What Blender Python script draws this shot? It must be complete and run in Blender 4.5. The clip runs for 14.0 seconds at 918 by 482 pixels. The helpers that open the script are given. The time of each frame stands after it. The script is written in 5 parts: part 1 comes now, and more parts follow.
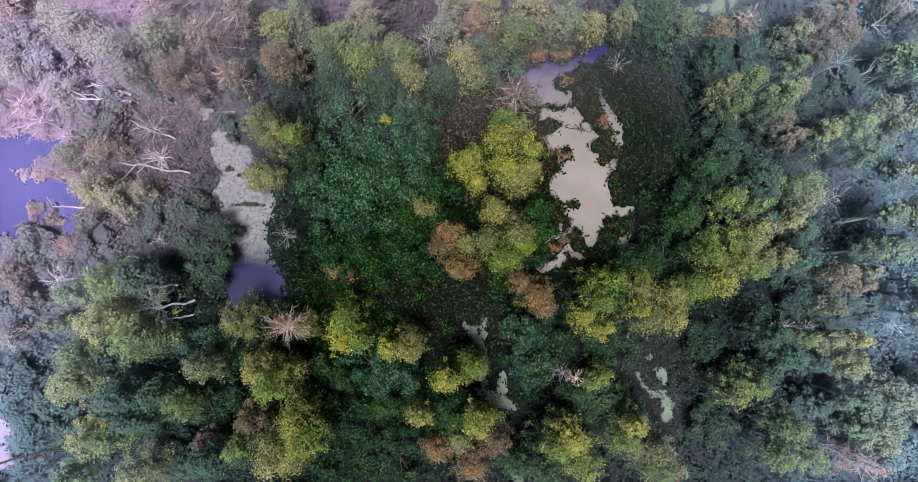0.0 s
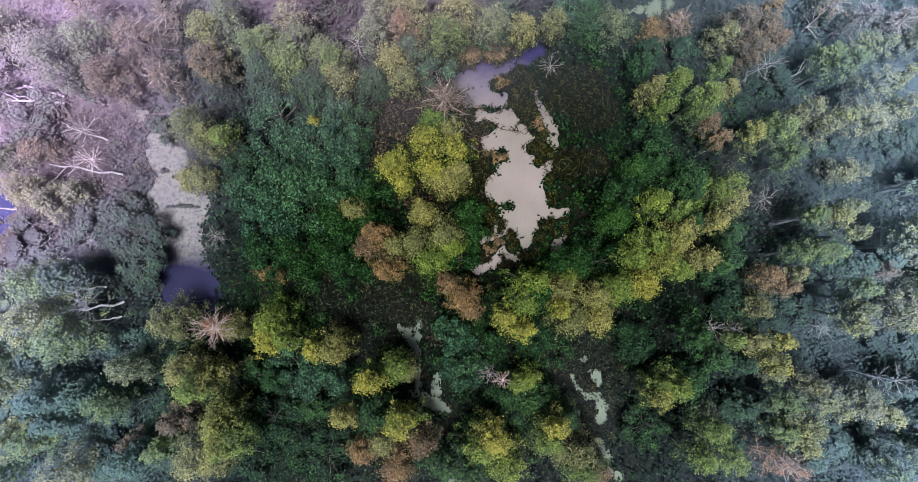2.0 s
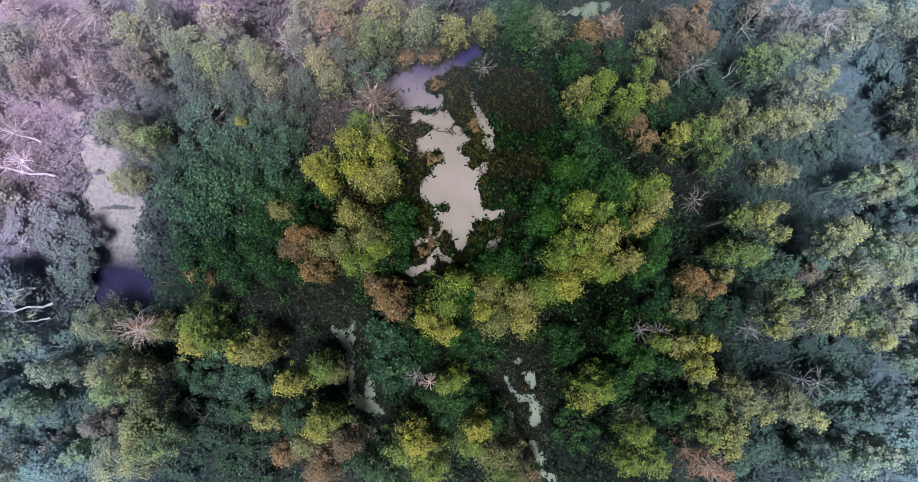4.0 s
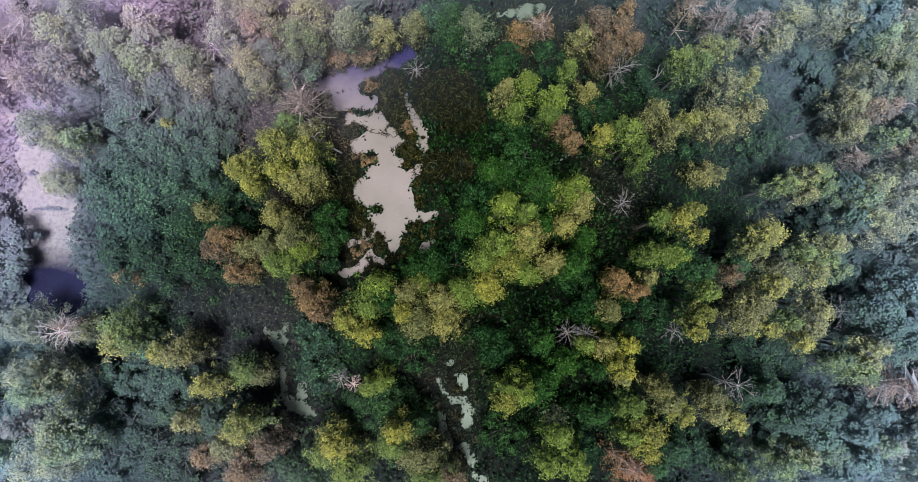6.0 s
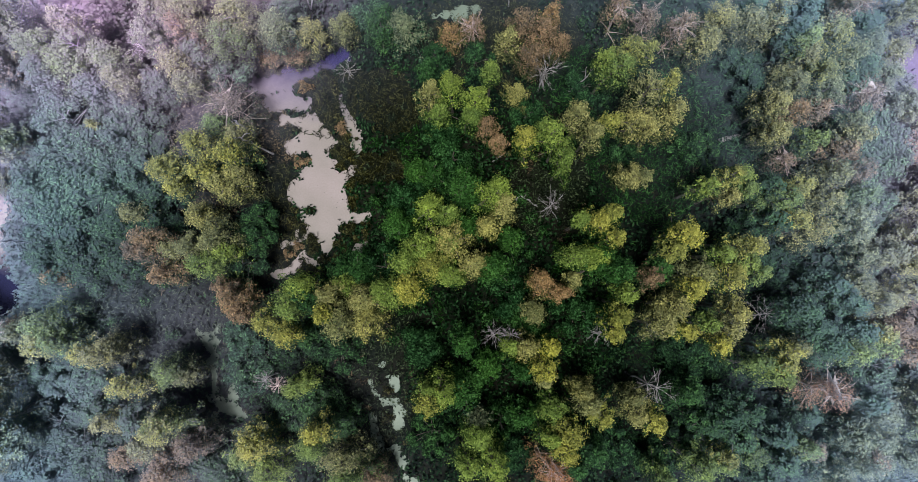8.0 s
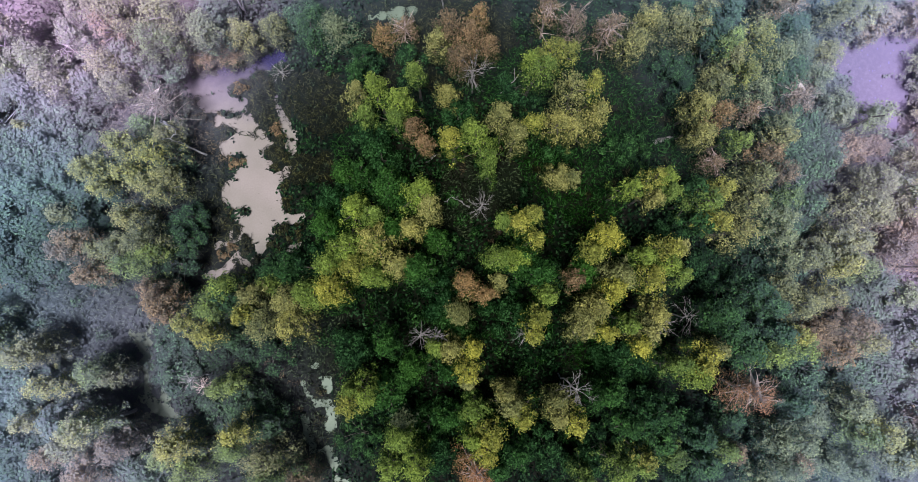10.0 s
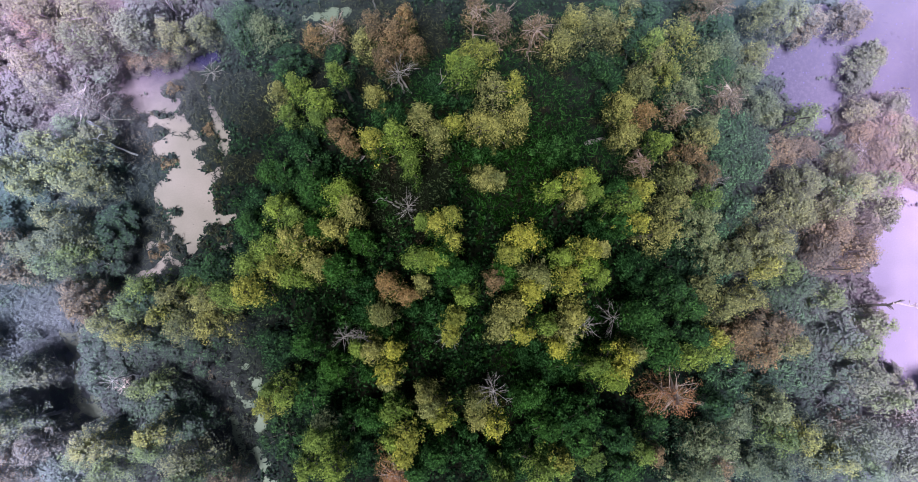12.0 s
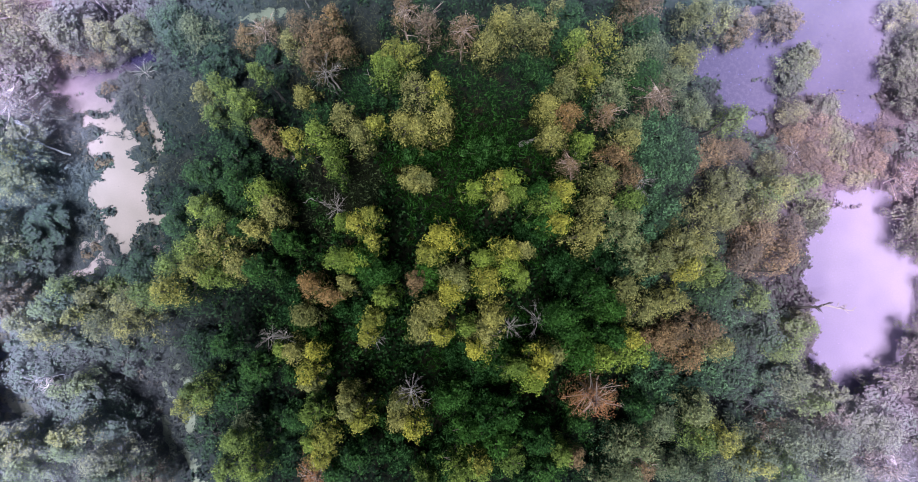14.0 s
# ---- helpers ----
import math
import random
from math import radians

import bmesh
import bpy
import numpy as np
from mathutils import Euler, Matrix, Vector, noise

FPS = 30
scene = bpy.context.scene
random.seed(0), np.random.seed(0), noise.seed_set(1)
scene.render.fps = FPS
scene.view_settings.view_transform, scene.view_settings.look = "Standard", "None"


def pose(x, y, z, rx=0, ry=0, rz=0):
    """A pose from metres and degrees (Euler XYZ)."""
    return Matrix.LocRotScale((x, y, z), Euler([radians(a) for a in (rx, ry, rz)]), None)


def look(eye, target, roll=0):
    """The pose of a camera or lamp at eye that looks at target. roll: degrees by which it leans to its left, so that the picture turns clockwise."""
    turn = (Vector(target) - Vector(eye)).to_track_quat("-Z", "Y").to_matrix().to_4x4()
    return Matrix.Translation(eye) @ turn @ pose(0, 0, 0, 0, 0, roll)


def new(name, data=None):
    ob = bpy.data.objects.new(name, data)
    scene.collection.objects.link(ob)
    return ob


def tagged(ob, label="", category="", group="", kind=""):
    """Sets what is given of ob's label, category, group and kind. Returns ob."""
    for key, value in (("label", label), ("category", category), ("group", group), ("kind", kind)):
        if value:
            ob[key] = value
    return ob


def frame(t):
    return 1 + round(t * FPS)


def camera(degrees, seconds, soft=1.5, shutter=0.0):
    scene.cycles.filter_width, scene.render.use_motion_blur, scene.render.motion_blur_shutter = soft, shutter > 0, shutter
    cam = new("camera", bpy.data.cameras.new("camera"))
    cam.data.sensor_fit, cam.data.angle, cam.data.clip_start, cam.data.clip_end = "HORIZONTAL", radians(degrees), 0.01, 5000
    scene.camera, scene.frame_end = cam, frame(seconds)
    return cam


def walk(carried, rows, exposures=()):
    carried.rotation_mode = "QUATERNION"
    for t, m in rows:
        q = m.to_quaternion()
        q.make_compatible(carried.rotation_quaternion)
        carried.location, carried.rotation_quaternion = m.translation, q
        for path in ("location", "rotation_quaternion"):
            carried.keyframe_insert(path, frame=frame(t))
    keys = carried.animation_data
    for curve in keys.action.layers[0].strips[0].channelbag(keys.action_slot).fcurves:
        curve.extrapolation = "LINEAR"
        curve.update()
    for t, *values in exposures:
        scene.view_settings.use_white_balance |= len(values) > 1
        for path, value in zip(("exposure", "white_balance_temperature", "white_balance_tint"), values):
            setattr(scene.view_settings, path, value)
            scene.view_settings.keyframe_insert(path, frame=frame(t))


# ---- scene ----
# A drone glides sideways over a misty birch and alder swamp, looking almost straight down.
cam = camera(74.0, 14.0, 0.7)
# seconds, place, turn in degrees about x, y and z (0: straight down)
PATH = [
    (0, 0.000, 0.000, 44.528, 2.982, -0.099, 0.288),
    (0.5, 1.133, 0.007, 44.521, 3.020, -0.095, 0.287),
    (1, 2.378, 0.015, 44.513, 3.061, -0.090, 0.287),
    (1.5, 3.526, 0.021, 44.505, 3.099, -0.084, 0.289),
    (2, 4.776, 0.028, 44.496, 3.141, -0.077, 0.294),
    (2.5, 5.934, 0.034, 44.487, 3.180, -0.070, 0.300),
    (3, 7.189, 0.041, 44.477, 3.222, -0.061, 0.308),
    (4.25, 10.202, 0.055, 44.450, 3.325, -0.036, 0.337),
    (5.5, 13.219, 0.068, 44.419, 3.429, -0.006, 0.378),
    (6, 14.490, 0.073, 44.405, 3.473, 0.008, 0.399),
    (6.5, 15.676, 0.078, 44.392, 3.514, 0.022, 0.420),
    (7, 16.959, 0.082, 44.377, 3.559, 0.038, 0.445),
    (7.5, 18.146, 0.086, 44.362, 3.601, 0.054, 0.471),
    (8, 19.426, 0.090, 44.346, 3.646, 0.072, 0.500),
    (9.25, 22.496, 0.098, 44.304, 3.755, 0.119, 0.579),
    (10.5, 25.569, 0.105, 44.258, 3.865, 0.170, 0.671),
    (11, 26.863, 0.107, 44.238, 3.912, 0.194, 0.714),
    (11.5, 28.046, 0.109, 44.219, 3.955, 0.216, 0.754),
    (12, 29.338, 0.111, 44.198, 4.002, 0.241, 0.801),
    (12.5, 30.522, 0.112, 44.178, 4.046, 0.265, 0.845),
    (13, 31.797, 0.113, 44.156, 4.093, 0.292, 0.895),
    (13.5, 32.986, 0.114, 44.134, 4.136, 0.317, 0.944),
    (14, 34.279, 0.115, 44.111, 4.184, 0.346, 0.999),
]
walk(cam, [(t, pose(x, y, z, rx, ry, rz)) for t, x, y, z, rx, ry, rz in PATH])

# ---- light ----
world = bpy.data.worlds.new("sky")
scene.world = world
world.use_nodes = True
nt = world.node_tree
sky = nt.nodes.new("ShaderNodeTexSky")
sky.sky_type, sky.sun_disc = "NISHITA", False
sky.sun_elevation, sky.sun_rotation = radians(75), radians(195)
sky.air_density, sky.dust_density, sky.ozone_density = 1.0, 2.0, 1.0
bg = nt.nodes["Background"]
bg.inputs["Strength"].default_value = 0.042
nt.links.new(sky.outputs["Color"], bg.inputs["Color"])
sun_data = bpy.data.lights.new("sun", "SUN")
sun_data.energy, sun_data.angle, sun_data.color = 5.4, radians(20), (1.0, 0.985, 0.95)
sun = new("sun", sun_data)
sun.matrix_world = look((-4, -15, 60), (0, 0, 0))
scene.view_settings.exposure = -0.55


# ---- materials ----
def mat(name):
    m = bpy.data.materials.new(name)
    m.use_nodes = True
    tree = m.node_tree
    tree.nodes.clear()
    return m, tree, tree.nodes.new("ShaderNodeOutputMaterial")


def node(tree, kind, **values):
    n = tree.nodes.new(kind)
    for key, value in values.items():
        n.inputs[key.replace("_", " ")].default_value = value
    return n


def ramp(tree, source, *stops):
    n = tree.nodes.new("ShaderNodeValToRGB")
    while len(n.color_ramp.elements) < len(stops):
        n.color_ramp.elements.new(0.5)
    for e, (at, c) in zip(n.color_ramp.elements, stops):
        e.position, e.color = at, (*c, 1)
    tree.links.new(source, n.inputs["Fac"])
    return n.outputs["Color"]


def mixed(tree, fac, a, b, kind="MIX"):
    n = tree.nodes.new("ShaderNodeMixRGB")
    n.blend_type = kind
    for socket, v in (("Fac", fac), ("Color1", a), ("Color2", b)):
        if isinstance(v, (int, float)):
            n.inputs[socket].default_value = v
        elif isinstance(v, tuple):
            n.inputs[socket].default_value = (*v, 1)
        else:
            tree.links.new(v, n.inputs[socket])
    return n.outputs["Color"]


def haze_gloss(tree, shader, tint, curve, gain, rough=0.9):
    """Mist painted on as gloss, stronger at slanting sight and where it lies thickest."""
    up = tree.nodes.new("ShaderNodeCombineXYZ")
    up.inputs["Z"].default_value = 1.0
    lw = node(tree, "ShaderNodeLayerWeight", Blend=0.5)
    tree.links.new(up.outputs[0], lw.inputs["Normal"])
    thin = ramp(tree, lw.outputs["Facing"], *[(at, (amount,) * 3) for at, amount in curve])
    thick = ramp(tree, lw.outputs["Facing"], *[(at, (amount,) * 3) for at, amount in THICK_HAZE_CURVE])
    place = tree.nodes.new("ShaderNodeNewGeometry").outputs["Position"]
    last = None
    for centre, reach, strength in HAZE_SPOTS:
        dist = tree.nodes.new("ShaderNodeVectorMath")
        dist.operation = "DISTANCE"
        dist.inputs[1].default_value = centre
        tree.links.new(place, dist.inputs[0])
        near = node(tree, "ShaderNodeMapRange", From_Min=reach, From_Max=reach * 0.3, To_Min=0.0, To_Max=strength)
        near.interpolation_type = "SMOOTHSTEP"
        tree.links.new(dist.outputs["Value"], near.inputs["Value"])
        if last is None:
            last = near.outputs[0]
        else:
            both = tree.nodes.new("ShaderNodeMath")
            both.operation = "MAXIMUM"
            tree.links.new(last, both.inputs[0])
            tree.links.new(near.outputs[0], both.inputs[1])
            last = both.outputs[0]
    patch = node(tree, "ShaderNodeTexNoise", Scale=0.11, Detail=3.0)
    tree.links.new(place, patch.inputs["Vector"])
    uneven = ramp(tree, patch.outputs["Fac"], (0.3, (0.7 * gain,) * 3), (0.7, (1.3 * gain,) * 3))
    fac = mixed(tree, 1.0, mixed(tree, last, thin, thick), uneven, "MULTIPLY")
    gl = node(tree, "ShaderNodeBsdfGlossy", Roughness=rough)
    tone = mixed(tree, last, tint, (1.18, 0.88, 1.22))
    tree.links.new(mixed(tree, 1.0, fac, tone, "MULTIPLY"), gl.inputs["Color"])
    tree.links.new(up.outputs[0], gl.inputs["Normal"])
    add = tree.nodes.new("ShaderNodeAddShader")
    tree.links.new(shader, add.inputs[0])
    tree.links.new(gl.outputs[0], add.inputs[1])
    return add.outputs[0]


# where the painted mist lies thickest: place, reach and strength
HAZE_SPOTS = (((-29, 15, 2), 26, 0.8), ((68, 4, 2), 28, 0.9), ((-2, 23, 2), 20, 0.9), ((5, -9, 2), 17, 0.35))
HAZE_TINT = (0.66, 0.87, 1.13)
HAZE_CURVE = ((0.03, 0.0), (0.08, 0.12), (0.13, 0.55), (0.17, 1.0), (0.20, 1.3), (0.25, 1.5), (0.29, 1.5), (0.37, 0.25), (0.6, 0.05))
THICK_HAZE_CURVE = ((0.0, 0.03), (0.05, 0.45), (0.09, 0.9), (0.13, 1.15), (0.20, 1.6), (0.29, 1.8), (0.37, 0.3), (0.6, 0.05))


def leaf_mat(name, mid, through_light=0.09, haze=0.36, low=0.6, high=1.45, curve=None):
    """Leaves: every leaf has its own tone, every plant its own mean."""
    m, t, out = mat(name)
    geo = t.nodes.new("ShaderNodeNewGeometry")
    info = t.nodes.new("ShaderNodeObjectInfo")
    pos = t.nodes.new("ShaderNodeNewGeometry").outputs["Position"]
    dark, light = tuple(low * c for c in mid), (high * mid[0] + 0.02, high * mid[1] + 0.02, high * mid[2] + 0.018)
    col = ramp(t, geo.outputs["Random Per Island"], (0.0, dark), (0.55, mid), (1.0, light))
    ns = node(t, "ShaderNodeTexNoise", Scale=1.3, Detail=4.0, Roughness=0.6)
    t.links.new(pos, ns.inputs["Vector"])
    tone = ramp(t, ns.outputs["Fac"], (0.32, (0.55, 0.58, 0.6)), (0.68, (1.35, 1.28, 1.12)))
    col = mixed(t, 1.0, col, tone, "MULTIPLY")
    own = ramp(t, info.outputs["Random"], (0.0, (0.74, 0.80, 0.86)), (0.5, (1.0, 1.0, 1.0)), (1.0, (1.18, 1.14, 0.95)))
    col = mixed(t, 1.0, col, own, "MULTIPLY")
    d = node(t, "ShaderNodeBsdfDiffuse")
    tr = node(t, "ShaderNodeBsdfTranslucent")
    t.links.new(col, d.inputs["Color"])
    t.links.new(col, tr.inputs["Color"])
    mx = node(t, "ShaderNodeMixShader", Fac=through_light)
    t.links.new(d.outputs[0], mx.inputs[1])
    t.links.new(tr.outputs[0], mx.inputs[2])
    # the mist over the leaves, added as gloss on each of them
    end = haze_gloss(t, mx.outputs[0], HAZE_TINT, curve or HAZE_CURVE, haze)
    t.links.new(end, out.inputs["Surface"])
    return m


def bark_mat(name, dark, light, scale=6.0, haze=0.5):
    m, t, out = mat(name)
    pos = t.nodes.new("ShaderNodeNewGeometry").outputs["Position"]
    ns = node(t, "ShaderNodeTexNoise", Scale=scale, Detail=5.0)
    t.links.new(pos, ns.inputs["Vector"])
    col = ramp(t, ns.outputs["Fac"], (0.35, dark), (0.65, light))
    b = node(t, "ShaderNodeBsdfPrincipled", Roughness=0.85)
    t.links.new(col, b.inputs["Base Color"])
    bump = node(t, "ShaderNodeBump", Strength=0.5, Distance=0.03)
    t.links.new(ns.outputs["Fac"], bump.inputs["Height"])
    t.links.new(bump.outputs[0], b.inputs["Normal"])
    end = haze_gloss(t, b.outputs[0], HAZE_TINT, HAZE_CURVE, haze)
    t.links.new(end, out.inputs["Surface"])
    return m


def water_mat(name, weed_a, weed_b, open_lo, open_hi, scale, speck=0.0, deep=(0.03, 0.03, 0.12), tint=(0.42, 0.44, 1.0), film=1.0, veil=0.7, mottle=None, ends=None, dot=0.45, dots_at=2.6, gloss=0.8):
    """Still dark water, covered by a skin of duckweed, on the violet ponds of painted mist, where the noise lies
    between open_lo and open_hi.
    """
    m, t, out = mat(name)
    pos = t.nodes.new("ShaderNodeNewGeometry").outputs["Position"]
    big = node(t, "ShaderNodeTexNoise", Scale=scale, Detail=4.0)
    fine = node(t, "ShaderNodeTexNoise", Scale=9.0, Detail=6.0, Roughness=0.7)
    for n in (big, fine):
        t.links.new(pos, n.inputs["Vector"])
    weed = ramp(t, big.outputs["Fac"], (0.32, weed_a), (0.68, weed_b))
    grain = ramp(t, fine.outputs["Fac"], (0.3, (0.86, 0.86, 0.86)), (0.7, (1.08, 1.08, 1.08)))
    weed = mixed(t, 1.0, weed, grain, "MULTIPLY")
    if speck:
        vor = node(t, "ShaderNodeTexVoronoi", Scale=dots_at)
        t.links.new(pos, vor.inputs["Vector"])
        dots = ramp(t, vor.outputs["Distance"], (speck * 0.7, (1, 1, 1)), (speck, (0, 0, 0)))
        weed = mixed(t, dots, weed, tuple(min(0.9, dot * c) for c in weed_a))
    if mottle:
        spots = node(t, "ShaderNodeTexNoise", Scale=3.2, Detail=7.0, Roughness=0.75)
        t.links.new(pos, spots.inputs["Vector"])
        weed = mixed(t, ramp(t, spots.outputs["Fac"], (0.47, (0, 0, 0)), (0.60, (1, 1, 1))), weed, mottle)
    b = node(t, "ShaderNodeBsdfPrincipled", Roughness=0.55)
    t.links.new(weed, b.inputs["Base Color"])
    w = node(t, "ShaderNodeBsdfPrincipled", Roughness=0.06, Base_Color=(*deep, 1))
    # sky and mist on the open water, as tinted gloss
    wet = haze_gloss(t, w.outputs[0], tint, ((0.0, 0.2), (0.08, 0.35), (0.16, 0.6), (0.24, 0.9), (0.29, 0.9), (0.37, 0.3), (0.6, 0.1)), gloss, 0.25)
    cover = node(t, "ShaderNodeMapRange", From_Min=open_lo, From_Max=open_hi)
    mask = node(t, "ShaderNodeTexNoise", Scale=0.35, Detail=8.0, Roughness=0.65)
    t.links.new(pos, mask.inputs["Vector"])
    t.links.new(mask.outputs["Fac"], cover.inputs["Value"])
    cl = t.nodes.new("ShaderNodeMath")
    cl.operation = "MULTIPLY"
    cl.inputs[1].default_value = film
    t.links.new(cover.outputs[0], cl.inputs[0])
    part_of = cl.outputs[0]
    if ends:
        xyz = t.nodes.new("ShaderNodeSeparateXYZ")
        t.links.new(pos, xyz.inputs[0])
        wob = node(t, "ShaderNodeMath")
        wob.operation, wob.inputs[1].default_value = "MULTIPLY_ADD", 3.0
        t.links.new(mask.outputs["Fac"], wob.inputs[0])
        t.links.new(xyz.outputs["Y"], wob.inputs[2])
        along = node(t, "ShaderNodeMapRange", From_Min=ends[0] + 1.5, From_Max=ends[1] + 1.5)
        t.links.new(wob.outputs[0], along.inputs["Value"])
        keep = t.nodes.new("ShaderNodeMath")
        keep.operation = "MULTIPLY"
        t.links.new(along.outputs[0], keep.inputs[0])
        t.links.new(part_of, keep.inputs[1])
        part_of = keep.outputs[0]
    mx = t.nodes.new("ShaderNodeMixShader")
    t.links.new(part_of, mx.inputs[0])
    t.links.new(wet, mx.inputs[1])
    skin = haze_gloss(t, b.outputs[0], (0.80, 0.78, 1.0), HAZE_CURVE, veil)
    t.links.new(skin, mx.inputs[2])
    t.links.new(mx.outputs[0], out.inputs["Surface"])
    return m


def soil_mat():
    m, t, out = mat("swamp_soil")
    pos = t.nodes.new("ShaderNodeNewGeometry").outputs["Position"]
    a = node(t, "ShaderNodeTexNoise", Scale=0.25, Detail=4.0)
    b = node(t, "ShaderNodeTexNoise", Scale=5.0, Detail=8.0, Roughness=0.7)
    for n in (a, b):
        t.links.new(pos, n.inputs["Vector"])
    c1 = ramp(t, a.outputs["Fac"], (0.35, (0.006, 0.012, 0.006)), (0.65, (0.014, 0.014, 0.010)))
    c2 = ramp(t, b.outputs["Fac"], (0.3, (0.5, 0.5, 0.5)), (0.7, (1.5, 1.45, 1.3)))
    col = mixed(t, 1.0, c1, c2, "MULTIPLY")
    p = node(t, "ShaderNodeBsdfPrincipled", Roughness=0.9)
    p.inputs["Specular IOR Level"].default_value = 0.12
    t.links.new(col, p.inputs["Base Color"])
    bump = node(t, "ShaderNodeBump", Strength=0.8, Distance=0.1)
    t.links.new(b.outputs["Fac"], bump.inputs["Height"])
    t.links.new(bump.outputs[0], p.inputs["Normal"])
    t.links.new(haze_gloss(t, p.outputs[0], HAZE_TINT, HAZE_CURVE, 0.42), out.inputs["Surface"])
    return m


SOIL = soil_mat()
BARK = bark_mat("grey_bark", (0.07, 0.06, 0.05), (0.22, 0.19, 0.17))
PALE_WOOD = bark_mat("bleached_wood", (0.26, 0.24, 0.25), (0.52, 0.49, 0.51), 3.0)
BLEACHED = bark_mat("bleached_trunk", (0.24, 0.22, 0.23), (0.44, 0.41, 0.43), 3.0)
RED_WOOD = bark_mat("pinkish_dead_wood", (0.48, 0.34, 0.33), (0.75, 0.62, 0.60), 3.0)
DARK_WOOD = bark_mat("dark_wet_bark", (0.03, 0.028, 0.03), (0.09, 0.08, 0.08), 6.0, 0.08)
LEAF = {
    "Y": leaf_mat("yellow_leaf", (0.35, 0.365, 0.085)),
    "L": leaf_mat("lime_leaf", (0.205, 0.30, 0.07)),
    "G": leaf_mat("green_leaf", (0.036, 0.108, 0.026), 0.12, 0.42, 0.4, 1.8),
    "D": leaf_mat("dark_green_leaf", (0.020, 0.064, 0.020), 0.1, 0.38, 0.25, 2.6),
    "T": leaf_mat("blue_green_leaf", (0.046, 0.116, 0.064), 0.1, 0.38, 0.22, 2.4),
    "O": leaf_mat("olive_leaf", (0.30, 0.31, 0.125)),
    "B": leaf_mat("brown_leaf", (0.275, 0.19, 0.115)),
    "P": leaf_mat("pale_leaf", (0.22, 0.27, 0.16)),
    "R": leaf_mat("dry_leaf", (0.275, 0.20, 0.155)),
    "U": leaf_mat("shaded_green_leaf", (0.048, 0.108, 0.024), 0.12, 0.38),
    "V": leaf_mat("shaded_olive_leaf", (0.085, 0.108, 0.038), 0.12, 0.38),
    "S": leaf_mat("salmon_leaf", (0.40, 0.21, 0.14)),
}
# lower leaves: partly greener in autumn, partly the crown's shade painted darker
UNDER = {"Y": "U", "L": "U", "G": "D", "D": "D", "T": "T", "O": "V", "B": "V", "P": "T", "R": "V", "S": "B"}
FERN = leaf_mat("reed_leaf", (0.012, 0.052, 0.011), 0.08, 0.45, 0.15, 2.2)
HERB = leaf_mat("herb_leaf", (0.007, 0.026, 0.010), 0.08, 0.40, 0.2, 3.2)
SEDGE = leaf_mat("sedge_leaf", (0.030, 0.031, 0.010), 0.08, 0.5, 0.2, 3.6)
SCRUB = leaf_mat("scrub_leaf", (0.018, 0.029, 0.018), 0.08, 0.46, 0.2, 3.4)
DRY = leaf_mat("dry_scrub_leaf", (0.125, 0.095, 0.058), 0.08, 0.42, 0.3, 2.0)



# ---- shapes ----
def mesh_of(name, verts, quads, material, smooth=False, second=None, marks=None):
    """A mesh from arrays of places and of the corners of each face; the marked faces take the second material."""
    me = bpy.data.meshes.new(name)
    verts, quads = np.asarray(verts, np.float32), np.asarray(quads, np.int32)
    me.vertices.add(len(verts))
    me.vertices.foreach_set("co", verts.ravel())
    me.loops.add(quads.size)
    me.loops.foreach_set("vertex_index", quads.ravel())
    me.polygons.add(len(quads))
    me.polygons.foreach_set("loop_start", np.arange(0, quads.size, quads.shape[1], dtype=np.int32))
    if smooth:
        me.polygons.foreach_set("use_smooth", np.ones(len(quads), bool))
    me.materials.append(material)
    if second:
        me.materials.append(second)
        me.polygons.foreach_set("material_index", np.asarray(marks, np.int32))
    me.update(calc_edges=True)
    return me


def part(name, me, parent, label=""):
    ob = new(name, me)
    ob.parent = parent
    return tagged(ob, label)


def unit(v):
    return v / np.maximum(np.linalg.norm(v, axis=-1, keepdims=True), 1e-6)


def leaves(rng, at, facing, length, width):
    """One bent four-cornered leaf at each place, square to its facing."""
    n = len(at)
    side = unit(np.cross(facing, rng.normal(size=(n, 3))))
    along = np.cross(facing, side)
    ln = (length * rng.uniform(0.6, 1.3, n))[:, None]
    wd = (width * rng.uniform(0.7, 1.2, n))[:, None]
    bend = facing * ln * 0.22
    v = np.stack([at - along * ln / 2 - bend, at + side * wd / 2, at + along * ln / 2 - bend, at - side * wd / 2], 1)
    return v.reshape(-1, 3), np.arange(4 * n).reshape(n, 4)


def tube(points, radii, sides=5):
    """A tapered limb along points, with a closing tip."""
    points, radii = np.asarray(points, float), np.asarray(radii, float)
    way = unit(np.gradient(points, axis=0))
    ref = np.array([0.31, 0.95, 0.05]) if abs(way[0][2]) > 0.6 else np.array([0.0, 0.0, 1.0])
    u = unit(np.cross(way, ref))
    w = np.cross(way, u)
    a = np.linspace(0, 2 * np.pi, sides, endpoint=False)
    ring = np.cos(a)[None, :, None] * u[:, None] + np.sin(a)[None, :, None] * w[:, None]
    v = (points[:, None] + ring * radii[:, None, None]).reshape(-1, 3)
    row, k = np.meshgrid(np.arange(len(points) - 1) * sides, np.arange(sides), indexing="ij")
    l = (k + 1) % sides
    return v, np.stack([row + k, row + l, row + sides + l, row + sides + k], -1).reshape(-1, 4)


